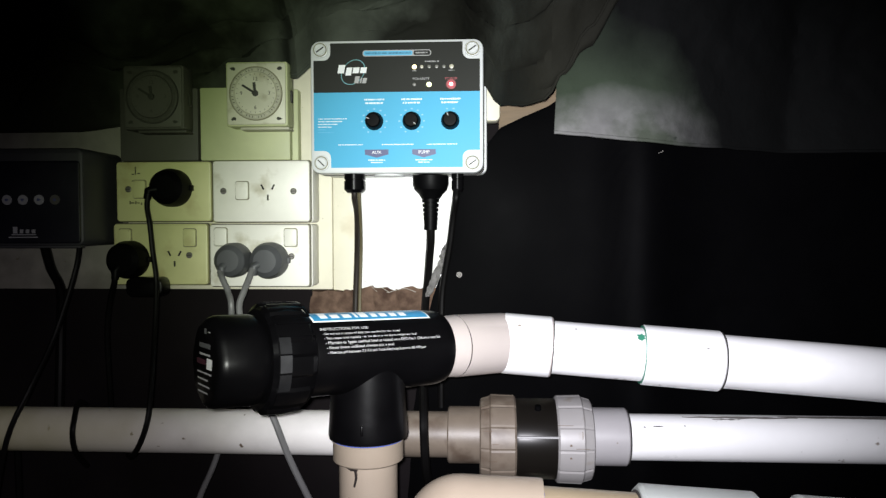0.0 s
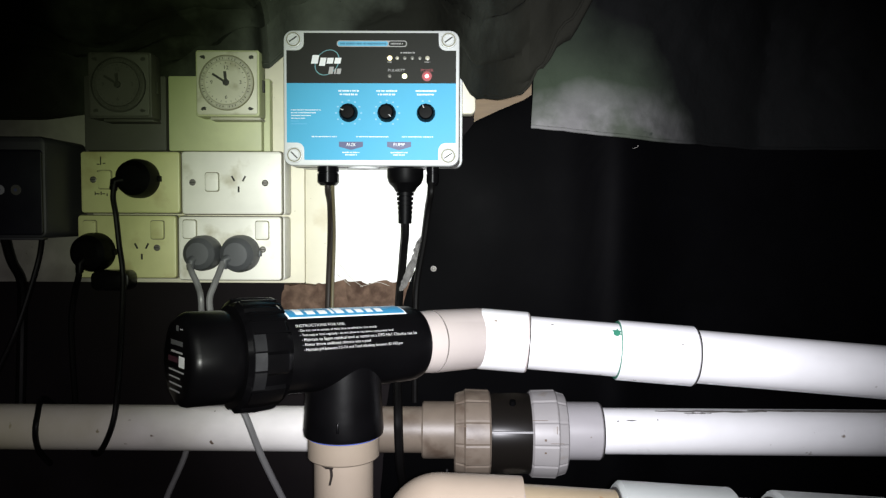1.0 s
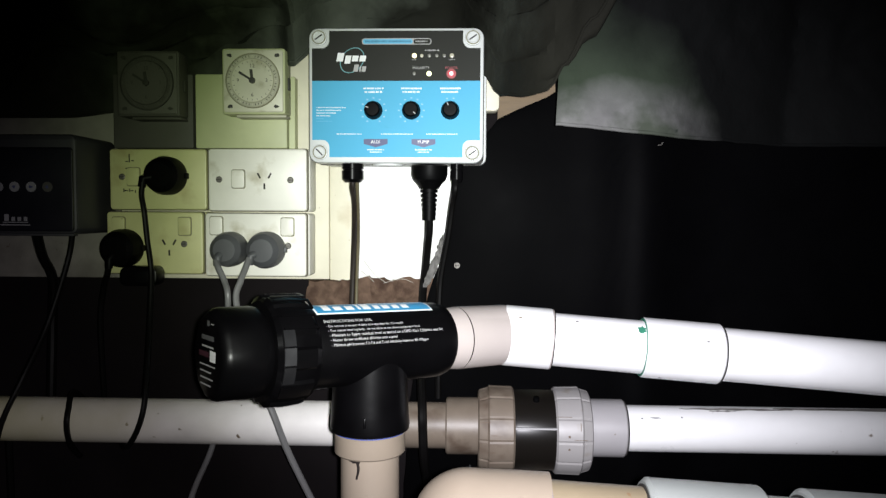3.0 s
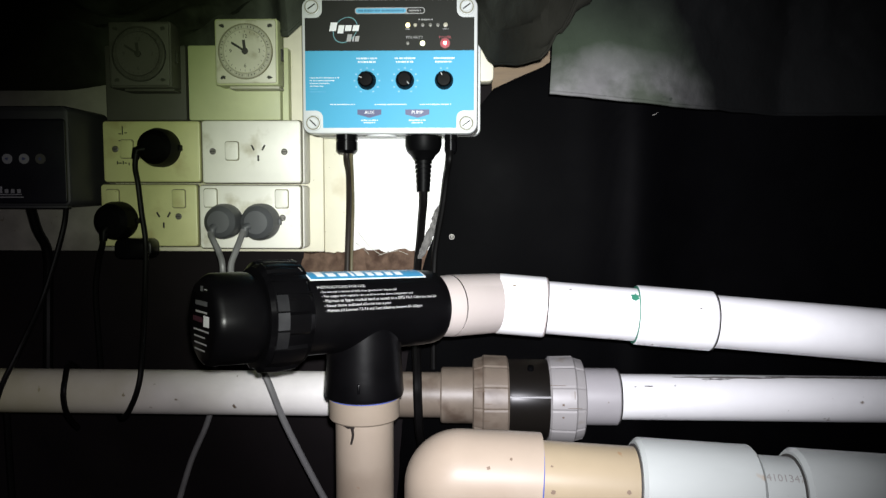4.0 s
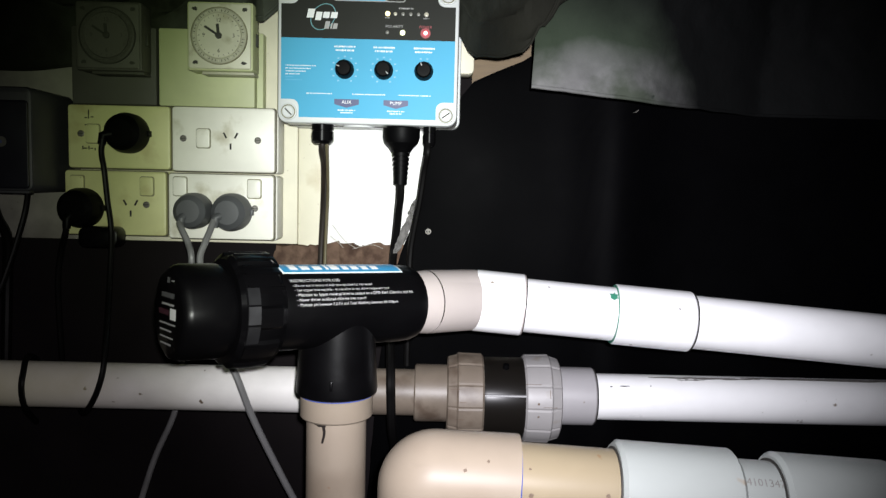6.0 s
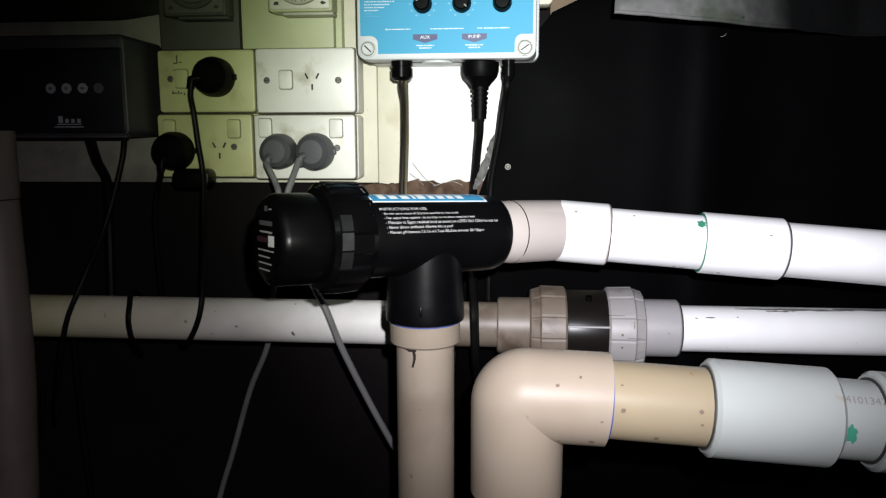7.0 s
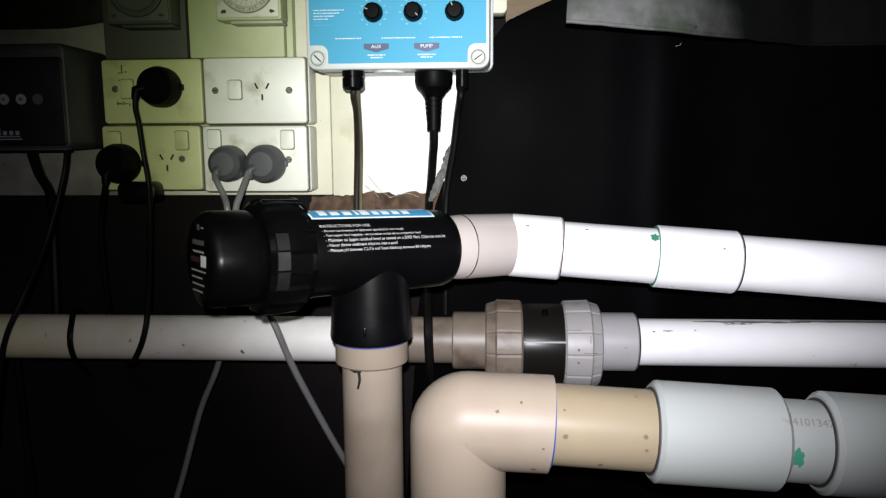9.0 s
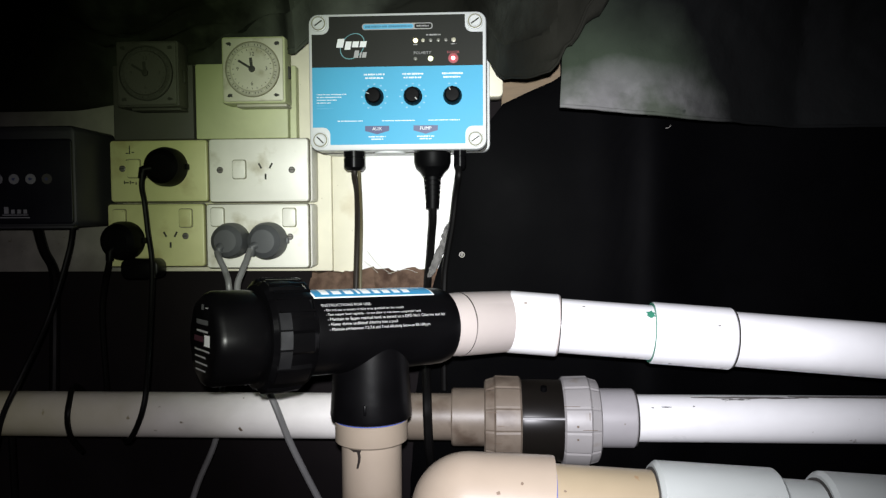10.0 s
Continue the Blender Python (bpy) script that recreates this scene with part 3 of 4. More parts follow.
cord(plug_a, [(-0.2975, -0.036, 0.760), (-0.300, -0.034, 0.745), (-0.299, -0.03, 0.726), (-0.296, -0.03, 0.694), (-0.292, -0.03, 0.655), (-0.286, -0.05, 0.598),
                    (-0.273, -0.09, 0.540), (-0.272, -0.102, 0.512), (-0.282, -0.1, 0.487), (-0.302, -0.080, 0.468), (-0.330, -0.04, 0.470), (-0.362, -0.035, 0.50),
                    (-0.368, -0.062, 0.5235), (-0.357, -0.094, 0.512), (-0.356, -0.0995, 0.494), (-0.363, -0.08, 0.470), (-0.38, -0.03, 0.44)],
     0.0031, BLACK_CORD, "black power cord looped round the white pipe")
cord(plug_b, [(-0.339, -0.034, 0.668), (-0.343, -0.03, 0.655), (-0.358, -0.01, 0.635), (-0.368, 0.0, 0.592), (-0.37, 0.01, 0.5)], 0.0034, BLACK_CORD, "black power cord hanging from the lower plug")
cord(plug_c, [(-0.2145, -0.036, 0.670), (-0.208, -0.045, 0.662), (-0.200, -0.05, 0.648), (-0.193, -0.06, 0.628), (-0.206, -0.03, 0.562), (-0.216, -0.025, 0.514), (-0.224, -0.025, 0.455),
                    (-0.247, -0.03, 0.397), (-0.272, -0.03, 0.317), (-0.292, -0.03, 0.256), (-0.32, -0.03, 0.15)], 0.0034, GREY_CORD, "grey power cord running down behind the pipe")
cord(plug_d, [(-0.1765, -0.036, 0.673), (-0.178, -0.045, 0.662), (-0.180, -0.055, 0.650), (-0.184, -0.06, 0.628), (-0.173, -0.06, 0.58), (-0.150, -0.09, 0.541), (-0.132, -0.106, 0.517),
                    (-0.116, -0.102, 0.472), (-0.089, -0.09, 0.407), (-0.066, -0.08, 0.356), (-0.044, -0.07, 0.308), (-0.02, -0.06, 0.2)], 0.0036, GREY_CORD, "grey power cord hanging in front of the pipe")


# ---- timers ----
def timer(x, z, case=None, face_mat=None, ring=None):
    case, face_mat, ring = case or CASE_CREAM, face_mat or DIAL, ring or DIAL_RING
    t = thing("time_switch", (x, 0.012, z - 0.038), "yellowed square time switch with a round clock dial" if case is CASE_CREAM else "yellowed time switch with a round clock dial, darkened by painted shade", "timer", "time switches above the power points")
    part("case", rounded(x - 0.0365, x + 0.0365, -0.016, 0.012, z - 0.0375, z + 0.0375, 0.003, 0.0015), case, t)
    part("bezel", rounded(x - 0.0345, x + 0.0345, -0.0185, -0.016, z - 0.0355, z + 0.0355, 0.003, 0.001), face_mat, t)
    dial = part("dial_ring", lathe([(0, 0.0), (0, 0.0305), (0.002, 0.0305), (0.0032, 0.0290), (0.0032, 0.0255), (0.0020, 0.0245), (0.0020, 0)], (x, -0.0185, z), (0, -1, 0), 60), ring, t)
    face = part("dial_face", lathe([(0, 0), (0, 0.0242), (0.0012, 0.0240), (0.0012, 0)], (x, -0.0204, z), (0, -1, 0), 48), face_mat, t)
    part("dial_rim", lathe([(0, 0.0303), (0, 0.0313), (0.0024, 0.0313), (0.0024, 0.0303)], (x, -0.0186, z), (0, -1, 0), 60), SEAM if case is CASE_CREAM else INK, dial)
    for k in range(48):
        a = 2 * math.pi * k / 48
        bm = box(-0.0003, 0.0003, -0.0003, 0.0003, 0.0262, 0.0284)
        bmesh.ops.transform(bm, matrix=pose(x, -0.0219, z, 0, math.degrees(a), 0), verts=bm.verts)
        part("trip_pin", bm, INK if k % 4 else face_mat, dial, smooth=False)
    for text, a in (("12", 0), ("3", 90), ("6", 180), ("9", 270)):
        r = radians(a)
        part("numeral", on_wall(lettering(text, 0.0062), x + 0.0165 * math.sin(r), -0.0219, z + 0.0165 * math.cos(r)), INK, face, smooth=False)
    for k in range(24):
        bm = box(-0.0002, 0.0002, -0.0002, 0.0002, 0.0210, 0.0228)
        bmesh.ops.transform(bm, matrix=pose(x, -0.0218, z, 0, k * 15, 0), verts=bm.verts)
        part("hour_mark", bm, INK, face, smooth=False)
    for a, w, h in ((-58, 0.0013, 0.0180), (-6, 0.0016, 0.0125)):
        bm = box(-w, w, -0.0005, 0.0005, -0.002, h)
        bmesh.ops.transform(bm, matrix=pose(x, -0.0224, z, 0, a, 0), verts=bm.verts)
        part("clock_hand", bm, INK, t)
    part("hand_hub", lathe([(0, 0.0038), (0.0018, 0.0034), (0.0022, 0)], (x, -0.0218, z), (0, -1, 0), 20), INK, t)
    for dx, dz in ((-0.027, 0.029), (0.028, 0.029), (-0.027, -0.029), (0.027, -0.029)):
        part("corner_mark", on_wall(blotch(0, 0, 0.0035, 0.0022, int(dx * 1000 + dz * 3000) + 999), x + dx, -0.0189, z + dz), INK, t)
    part("side_lever", box(x + 0.0362, x + 0.0385, -0.004, 0.003, z - 0.008, z + 0.006, 0.0006), INK, t)
    part("lower_lip", box(x - 0.022, x + 0.036, -0.010, 0.012, z - 0.0405, z - 0.0376, 0.0006), ring, t)
    return t


# the left base and timer take the case colour with painted-in shade
for x0, x1, mat in ((-0.3540, -0.2570, CASE_SHADED), (-0.2540, -0.1440, CASE_CREAM)):
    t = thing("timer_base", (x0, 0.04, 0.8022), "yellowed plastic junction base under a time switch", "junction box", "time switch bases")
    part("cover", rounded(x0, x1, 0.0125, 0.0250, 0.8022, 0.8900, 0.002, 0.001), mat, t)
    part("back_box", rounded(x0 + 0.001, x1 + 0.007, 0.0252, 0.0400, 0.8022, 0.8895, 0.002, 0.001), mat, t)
timer(-0.1752, 0.8765)
timer(-0.2985, 0.8740, CASE_SHADED, DIAL_DIM, CASE_SHADED)

# ---- dark controller with four buttons ----
pc = thing("pump_controller", (-0.48, 0.04, 0.700), "grey pump controller with a dark navy front panel", "controller")
part("case", rounded(-0.61, -0.3640, -0.055, 0.040, 0.700, 0.812, 0.008, 0.005), CASE_GREY, pc)
part("front_panel", rounded(-0.606, -0.3665, -0.059, -0.0552, 0.7035, 0.797, 0.004, 0.001), NAVY_PANEL, pc)
for n, x in enumerate((-0.4505, -0.4320, -0.4130, -0.3945)):
    bt = part("button", lathe([(0, 0), (0, 0.0058), (0.0008, 0.0055), (0.0008, 0)], (x, -0.0592, 0.7530), (0, -1, 0), 24), BUTTON if n < 3 else DIAL_DIM, pc)
    part("button_mark", on_wall(blotch(0, 0, 0.0022, 0.0018, n), x, -0.0605, 0.7530), PRINT_NAVY, bt)
for x0, x1, z0, z1 in ((-0.449, -0.415, 0.7100, 0.7112), (-0.446, -0.417, 0.7130, 0.7140), (-0.444, -0.439, 0.7150, 0.7225), (-0.436, -0.432, 0.7150, 0.7195), (-0.429, -0.425, 0.7150, 0.7195), (-0.422, -0.418, 0.7150, 0.7195)):
    part("emblem_bar", bar(x0, x1, z0, z1, -0.0594), BUTTON, pc)
part("lower_lip", box(-0.605, -0.366, -0.060, -0.050, 0.6985, 0.7012, 0.0006), CASE_GREY, pc)
cord(pc, [(-0.433, -0.02, 0.705), (-0.437, 0.0, 0.672), (-0.437, 0.02, 0.643), (-0.444, 0.03, 0.589), (-0.45, 0.03, 0.45)], 0.0058, BLACK_CORD, "thick black cable below the pump controller")
cord(pc, [(-0.377, -0.04, 0.705), (-0.384, -0.04, 0.669), (-0.397, -0.06, 0.600), (-0.408, -0.09, 0.546), (-0.422, -0.104, 0.505), (-0.432, -0.106, 0.466), (-0.446, -0.1, 0.408), (-0.448, -0.1, 0.38)],
     0.0030, BLACK_CORD, "thin black cable falling in front of the pipe")
cord(pc, [(-0.460, -0.1, 0.42), (-0.465, -0.1, 0.394), (-0.475, -0.1, 0.342), (-0.486, -0.1, 0.285), (-0.49, -0.1, 0.2)], 0.0026, BLACK_CORD, "thin black cable near the upright pipe")
cord(pc, [(-0.486, 0.0, 0.50), (-0.484, 0.0, 0.441), (-0.482, 0.0, 0.343), (-0.477, 0.0, 0.233), (-0.47, 0, 0.1)], 0.0042, BLACK_CORD, "dark cable hanging behind the pipe")

# ---- blue controller ----
bc = thing("chlorinator_controller", (-0.005, 0.040, 0.778), "light grey control box with a blue and charcoal fascia", "controller")
part("base", rounded(-0.1040, 0.0945, -0.012, 0.0415, 0.7800, 0.9295, 0.008, 0.002), BOX_GREY, bc)
part("lid", rounded(-0.1070, 0.0905, -0.0440, -0.0135, 0.7795, 0.9315, 0.011, 0.003), BOX_GREY, bc)
part("gasket", rounded(-0.1045, 0.0915, -0.0136, -0.0118, 0.7790, 0.9300, 0.008, 0.0), SLOT_DARK, bc)
FY = -0.0442


def notched(x0, x1, z0, z1, r, low, high):
    """A thin printed plate with round bites out of its low or high corners."""
    def bite(cx, cz, sx, sz, cut):
        if not cut:
            return [(cx, cz)]
        # the bite leaves a corner square with one rounded inner corner
        e, n = r * 0.42, 5
        arc = [(cx + sx * (r - e + e * math.cos(a)), cz + sz * (r - e + e * math.sin(a))) for a in (math.pi / 2 * k / n for k in range(n + 1))]
        return [(cx + sx * r, cz)] + arc + [(cx, cz + sz * r)]
    ring = bite(x0, z0, 1, 1, low)[::-1] + bite(x1, z0, -1, 1, low) + bite(x1, z1, -1, -1, high)[::-1] + bite(x0, z1, 1, -1, high)
    bm = bmesh.new()
    front = bm.faces.new([bm.verts.new((x, FY, z)) for x, z in ring])
    up = bmesh.ops.extrude_face_region(bm, geom=[front])["geom"]
    for v in up:
        if isinstance(v, bmesh.types.BMVert):
            v.co.y -= 0.0006
    return bm


part("fascia", notched(-0.1030, 0.0865, 0.7860, 0.8720, 0.0195, True, False), FACE_BLUE, bc, "sky blue printed panel", smooth=False)
part("fascia_header", notched(-0.1030, 0.0865, 0.8721, 0.9280, 0.0195, False, True), FACE_BLACK, bc, "charcoal printed panel", smooth=False)
PY = FY - 0.0008
for x, z in ((-0.0950, 0.9205), (0.0780, 0.9200), (-0.0945, 0.7915), (0.0780, 0.7910)):
    c = part("corner_boss", rounded(x - 0.0088, x + 0.0088, FY - 0.0020, FY + 0.001, z - 0.0088, z + 0.0088, 0.0080, 0.001), BOX_GREY, bc)
    part("screw_recess", lathe([(0, 0), (0, 0.0078), (0.0004, 0.0078), (0.0004, 0)], (x, FY - 0.0019, z), (0, -1, 0), 28), SEAM, c)
    part("lid_screw", lathe([(0, 0), (0, 0.0068), (0.0012, 0.0066), (0.0016, 0.0058), (0.0012, 0.005), (0.0012, 0)], (x, FY - 0.0018, z), (0, -1, 0), 28), BOX_GREY, c)
    bm = box(-0.0050, 0.0050, -0.0003, 0.0003, -0.0007, 0.0007)
    bmesh.ops.transform(bm, matrix=pose(x, FY - 0.0033, z, 0, -35 if x > 0 or z > 0.85 else 45, 0), verts=bm.verts)
    part("screw_slot", bm, SLOT_DARK, c)


def label_text(text, x, z, size, material=PRINT_WHITE):
    part("lettering", on_wall(lettering(text, size), x, PY, z), material, bc, smooth=False)


def print_bar(x0, x1, z, h, material=PRINT_WHITE):
    pieces, x, rng = [], x0, random.Random(int(x0 * 1e5 + z * 1e6))
    while x < x1 - 0.0004:
        w = min(rng.uniform(0.0006, 0.0016), x1 - x)
        k = rng.uniform(0.75, 1.0)
        pieces.append(bar(x, x + w, z - h * k / 2, z + h * k / 2, PY + 0.0003))
        x += w + (0.0004 if rng.random() < 0.8 else 0.0011)
    part("print_bar", join(*pieces), material, bc, smooth=False)


# strip at the top, emblem, lamps
part("title_strip", rounded(-0.0465, 0.0315, FY - 0.0007, FY - 0.0006, 0.9125, 0.9195, 0.003, 0.0), PRINT_GREY, bc, smooth=False)
part("title_strip", rounded(-0.0455, 0.0105, FY - 0.00082, FY - 0.0007, 0.9134, 0.9186, 0.0025, 0.0), PRINT_CYAN, bc, smooth=False)
part("title_strip", rounded(0.0115, 0.0305, FY - 0.00082, FY - 0.0007, 0.9134, 0.9186, 0.002, 0.0), FACE_BLACK, bc, smooth=False)
part("emblem_ring", on_wall(sheet(40, 1, lambda i, j: Vector(((0.0125 + 0.0009 * j) * math.cos(i * 6.2832), (0.0135 + 0.0009 * j) * math.sin(i * 6.2832), 0))), -0.0575, PY, 0.8950, 0.25), PRINT_TEAL, bc, smooth=False)
for n, (x0, x1, z0, z1) in enumerate(((-0.0690, -0.0615, 0.8915, 0.9010), (-0.0600, -0.0535, 0.8890, 0.8980), (-0.0520, -0.0450, 0.8915, 0.8980), (-0.0435, -0.0365, 0.8915, 0.8980))):
    part("emblem_block", on_wall(sheet(1, 1, lambda i, j: Vector(((x1 - x0) * (i - 0.5), (z1 - z0) * (j - 0.5), 0))), (x0 + x1) / 2 - 0.0055, PY - 0.0003, (z0 + z1) / 2 + 0.0022, 0.2), PRINT_WHITE, bc, smooth=False)
for x0, x1, z0, z1 in ((-0.0500, -0.0450, 0.8800, 0.8880), (-0.0438, -0.0420, 0.8800, 0.8860), (-0.0410, -0.0365, 0.8800, 0.8860)):
    part("emblem_block", on_wall(sheet(1, 1, lambda i, j: Vector(((x1 - x0) * (i - 0.5), (z1 - z0) * (j - 0.5), 0))), (x0 + x1) / 2 - 0.0055, PY - 0.0003, (z0 + z1) / 2 + 0.0022, 0.2), PRINT_GREY, bc, smooth=False)
print_bar(-0.0430, 0.0085, 0.9160, 0.0024, PRINT_STEEL)
print_bar(0.0135, 0.0285, 0.9160, 0.0018, PRINT_GREY)
for n, x in enumerate((0.0125, 0.0208, 0.0292, 0.0376, 0.0460, 0.0545)):
    part("indicator", lathe([(0, 0.0026 if n in (0, 5) else 0.002), (0.001, 0.0023 if n in (0, 5) else 0.0018), (0.0016, 0)], (x, PY, 0.9000), (0, -1, 0), 16), (LED_WARM, LED_DIM, LED_OFF, LED_OFF, LED_OFF, LED_DIM)[n], bc)
for x, m in ((0.0123, LED_OFF), (0.0290, LED_GREEN), (0.0540, LED_RED)):
    part("indicator", lathe([(0, 0.0028 if m is not LED_OFF else 0.002), (0.001, 0.0024 if m is not LED_OFF else 0.0017), (0.0016, 0)], (x, PY, 0.8800), (0, -1, 0), 16), m, bc)
# printed red disc that paints the glow spreading round the red lamp
part("indicator_glow", lathe([(0, 0.0056), (0.0003, 0.0054), (0.0004, 0)], (0.0540, PY + 0.0002, 0.8800), (0, -1, 0), 24), PRINT_RED, bc, "red glow of the lit lamp, painted as a disc")
part("indicator_core", lathe([(0, 0.0022), (0.0008, 0.0018), (0.001, 0)], (0.0540, PY - 0.0010, 0.8800), (0, -1, 0), 12), LED_CORE, bc)
print_bar(0.0245, 0.0405, 0.9060, 0.0016, PRINT_GREY)
print_bar(0.0100, 0.0150, 0.8957, 0.0012, PRINT_GREY)
print_bar(0.0515, 0.0575, 0.8957, 0.0012, PRINT_GREY)
label_text("POLARITY", 0.0200, 0.8864, 0.0042, PRINT_GREY)
label_text("POWER", 0.0540, 0.8864, 0.0040, PRINT_RED)
# dials
for k, (x, ang) in enumerate(((-0.0335, -70), (0.0092, 135), (0.0530, -25))):
    for n, (w, dz) in enumerate(((0.0115, 0.0245), (0.0100, 0.0205))):
        print_bar(x - w, x + w, 0.8390 + dz, 0.0020)
    for a in range(-150, 151, 30) if k < 2 else (-15, 15):
        r = radians(a)
        part("scale_mark", bar(x + 0.0140 * math.sin(r) - 0.0010, x + 0.0140 * math.sin(r) + 0.0010, 0.8388 + 0.0140 * math.cos(r) - 0.0007, 0.8388 + 0.0140 * math.cos(r) + 0.0007, PY + 0.0003), PRINT_FAINT, bc, smooth=False)
    kn = part("dial_knob", lathe([(0, 0.0104), (0.002, 0.0104), (0.0075, 0.0096), (0.0110, 0.0084), (0.0122, 0.0070), (0.0124, 0)], (x, PY, 0.8388), (0, -1, 0), 36,
                                  wobble=lambda s, r, a: r * (1 + (0.03 * math.cos(a * 12) if 0.0025 < s < 0.0115 else 0))), BLACK_MATT, bc)
    bm = box(-0.0005, 0.0005, -0.0004, 0.0004, 0.0045, 0.0078)
    bmesh.ops.transform(bm, matrix=pose(x, PY - 0.0126, 0.8388, 0, ang, 0), verts=bm.verts)
    part("pointer", bm, PRINT_GREY, kn)
for n, w in enumerate((0.030, 0.025, 0.020, 0.014, 0.008, 0.016)):
    print_bar(-0.0980, -0.0980 + w * 1.1, 0.8420 - n * 0.0031, 0.0011, PRINT_CYAN if n > 3 else PRINT_WHITE)
for x0, x1 in ((-0.0750, -0.0470), (-0.0250, 0.0110), (0.0260, 0.0610)):
    print_bar(x0, x1, 0.8122, 0.0012)
for x, text in ((-0.0310, "AUX"), (0.0230, "PUMP")):
    bm = bmesh.new()
    bm.faces.new([bm.verts.new(v) for v in ((x - 0.0135, PY + 0.0001, 0.8066), (x + 0.0135, PY + 0.0001, 0.8066), (x + 0.0135, PY + 0.0001, 0.8010), (x, PY + 0.0001, 0.7972), (x - 0.0135, PY + 0.0001, 0.8010))])
    part("arrow_tag", bm, PRINT_NAVY, bc, smooth=False)
    part("lettering", on_wall(lettering(text, 0.0052), x, PY - 0.0004, 0.8032), PRINT_WHITE, bc, smooth=False)
    print_bar(x - 0.0095, x + 0.0095, 0.7945, 0.0014)
    print_bar(x - 0.0065, x + 0.0065, 0.7918, 0.0014)
part("drain_plate", lathe([(0, 0.018), (0.002, 0.0175), (0.0022, 0)], (-0.020, -0.018, 0.7795), (0, 0, -1), 28), BOX_GREY, bc)


def gland(x, y, z, r, parent, material):
    g = part("cable_gland", lathe([(0, 0), (0, r), (0.006, r), (0.0062, r * 0.9), (0.008, r * 0.9), (0.0082, r), (0.018, r), (0.0215, r * 0.72), (0.0220, 0)], (x, y, z), (0, 0, -1), 36,
                                  wobble=lambda s, q, a: q * (1 + 0.035 * math.cos(a * 6))), material, parent)
    return g


gland(-0.0590, -0.030, 0.7795, 0.0122, bc, BLACK_PLASTIC)
gland(0.0605, -0.030, 0.7795, 0.0072, bc, BLACK_PLASTIC)
cord(bc, [(-0.059, -0.030, 0.768), (-0.0600, -0.028, 0.752), (-0.0610, -0.006, 0.733), (-0.0660, 0.022, 0.691), (-0.0700, 0.032, 0.630), (-0.070, 0.02, 0.56), (-0.070, 0.02, 0.5)], 0.0034, BROWN_CORD, "dull brown-black cable below the blue controller")
cord(bc, [(-0.0545, -0.028, 0.768), (-0.0555, -0.020, 0.748), (-0.0575, -0.002, 0.728), (-0.0615, 0.026, 0.691), (-0.0650, 0.035, 0.630), (-0.065, 0.03, 0.58)], 0.0021, TAN_CORD, "thin olive-tan wire beside the brown cable")
bc.scale = (0.984, 1.0, 0.977)
bc.location.z += 0.002
pp = thing("power_plug", (0.0285, -0.025, 0.7795), "large black plug pushed up into the blue controller", "power plug")
part("body", lathe([(0, 0), (0, 0.0205), (0.010, 0.0205), (0.016, 0.0185), (0.021, 0.0135), (0.026, 0.0105), (0.027, 0)], (0.0285, -0.026, 0.7795), (0, 0, -1), 36), BLACK_MATT, pp)
for k in range(6):
    z = 0.7530 - k * 0.0052
    part("strain_relief_rib", lathe([(0, 0.0045), (0.0002, 0.0098 - k * 0.0004), (0.0036, 0.0096 - k * 0.0004), (0.0038, 0.0045)], (0.0283, -0.027 + 0.0005 * k, z), (0, 0, -1), 24), BLACK_MATT, pp)
part("neck", tube([(0.0284, -0.026, 0.756), (0.028, -0.0245, 0.718)], 0.0075, 20), BLACK_MATT, pp)
cord(pp, [(0.0282, -0.0245, 0.728), (0.0275, -0.016, 0.705), (0.0255, -0.004, 0.690), (0.022, 0.012, 0.658), (0.019, 0.012, 0.628), (0.021, -0.045, 0.566), (0.0255, -0.097, 0.522), (0.0265, -0.1015, 0.494), (0.0275, -0.092, 0.462), (0.03, -0.05, 0.40), (0.03, -0.03, 0.25)], 0.0050, BLACK_CORD, "thick black power cord below the large plug")
cord(bc, [(0.059, -0.030, 0.768), (0.0585, -0.038, 0.752), (0.055, -0.022, 0.733), (0.050, -0.012, 0.696), (0.043, -0.005, 0.657), (0.040, -0.002, 0.628), (0.039, 0.0, 0.565), (0.039, 0.0, 0.5)], 0.0040, BLACK_CORD, "black cable along the edge of the black sheet")
for k, pts in enumerate((((-0.055, 0.030, 0.668), (-0.040, 0.028, 0.650), (-0.026, 0.030, 0.640)), ((-0.058, 0.030, 0.655), (-0.048, 0.026, 0.648), (-0.042, 0.032, 0.641)),
                         ((-0.030, 0.03, 0.640), (-0.008, 0.028, 0.6455), (0.006, 0.03, 0.641)))):
    solo("cobweb", tube(spline(pts, 5), 0.00025, 5), WEB, "dusty cobweb strand on the brick ledge", "cobweb")

for pts in (((0.2835, -0.030, 0.8030), (0.2880, -0.030, 0.8040), (0.2895, -0.030, 0.8065)), ((0.262, -0.030, 0.8190), (0.2665, -0.030, 0.8175), (0.271, -0.030, 0.8185))):
    solo("cobweb", tube(spline(pts, 5), 0.00014, 5), WEB, "small pale cobweb wisp under the hanging tarp", "cobweb")

# ---- the cell: cap, ribbed nut and black tee with a printed label ----
D = Vector((0.79, 0.613, -0.042)).normalized()
O = Vector((-0.0095, -0.250, 0.6165))
cell = thing("chlorinator_cell", (-0.0095, -0.25, 0.54), "black chlorinator cell tee with a printed label", "chlorinator cell")


def facet(n, depth, s0, s1):
    def f(s, r, a):
        if not s0 < s < s1:
            return r
        w = math.pi / n
        k = (a % (2 * w)) - w
        return min(r, r * (1 - depth) * math.cos(0) / math.cos(k) if depth else r)
    return f


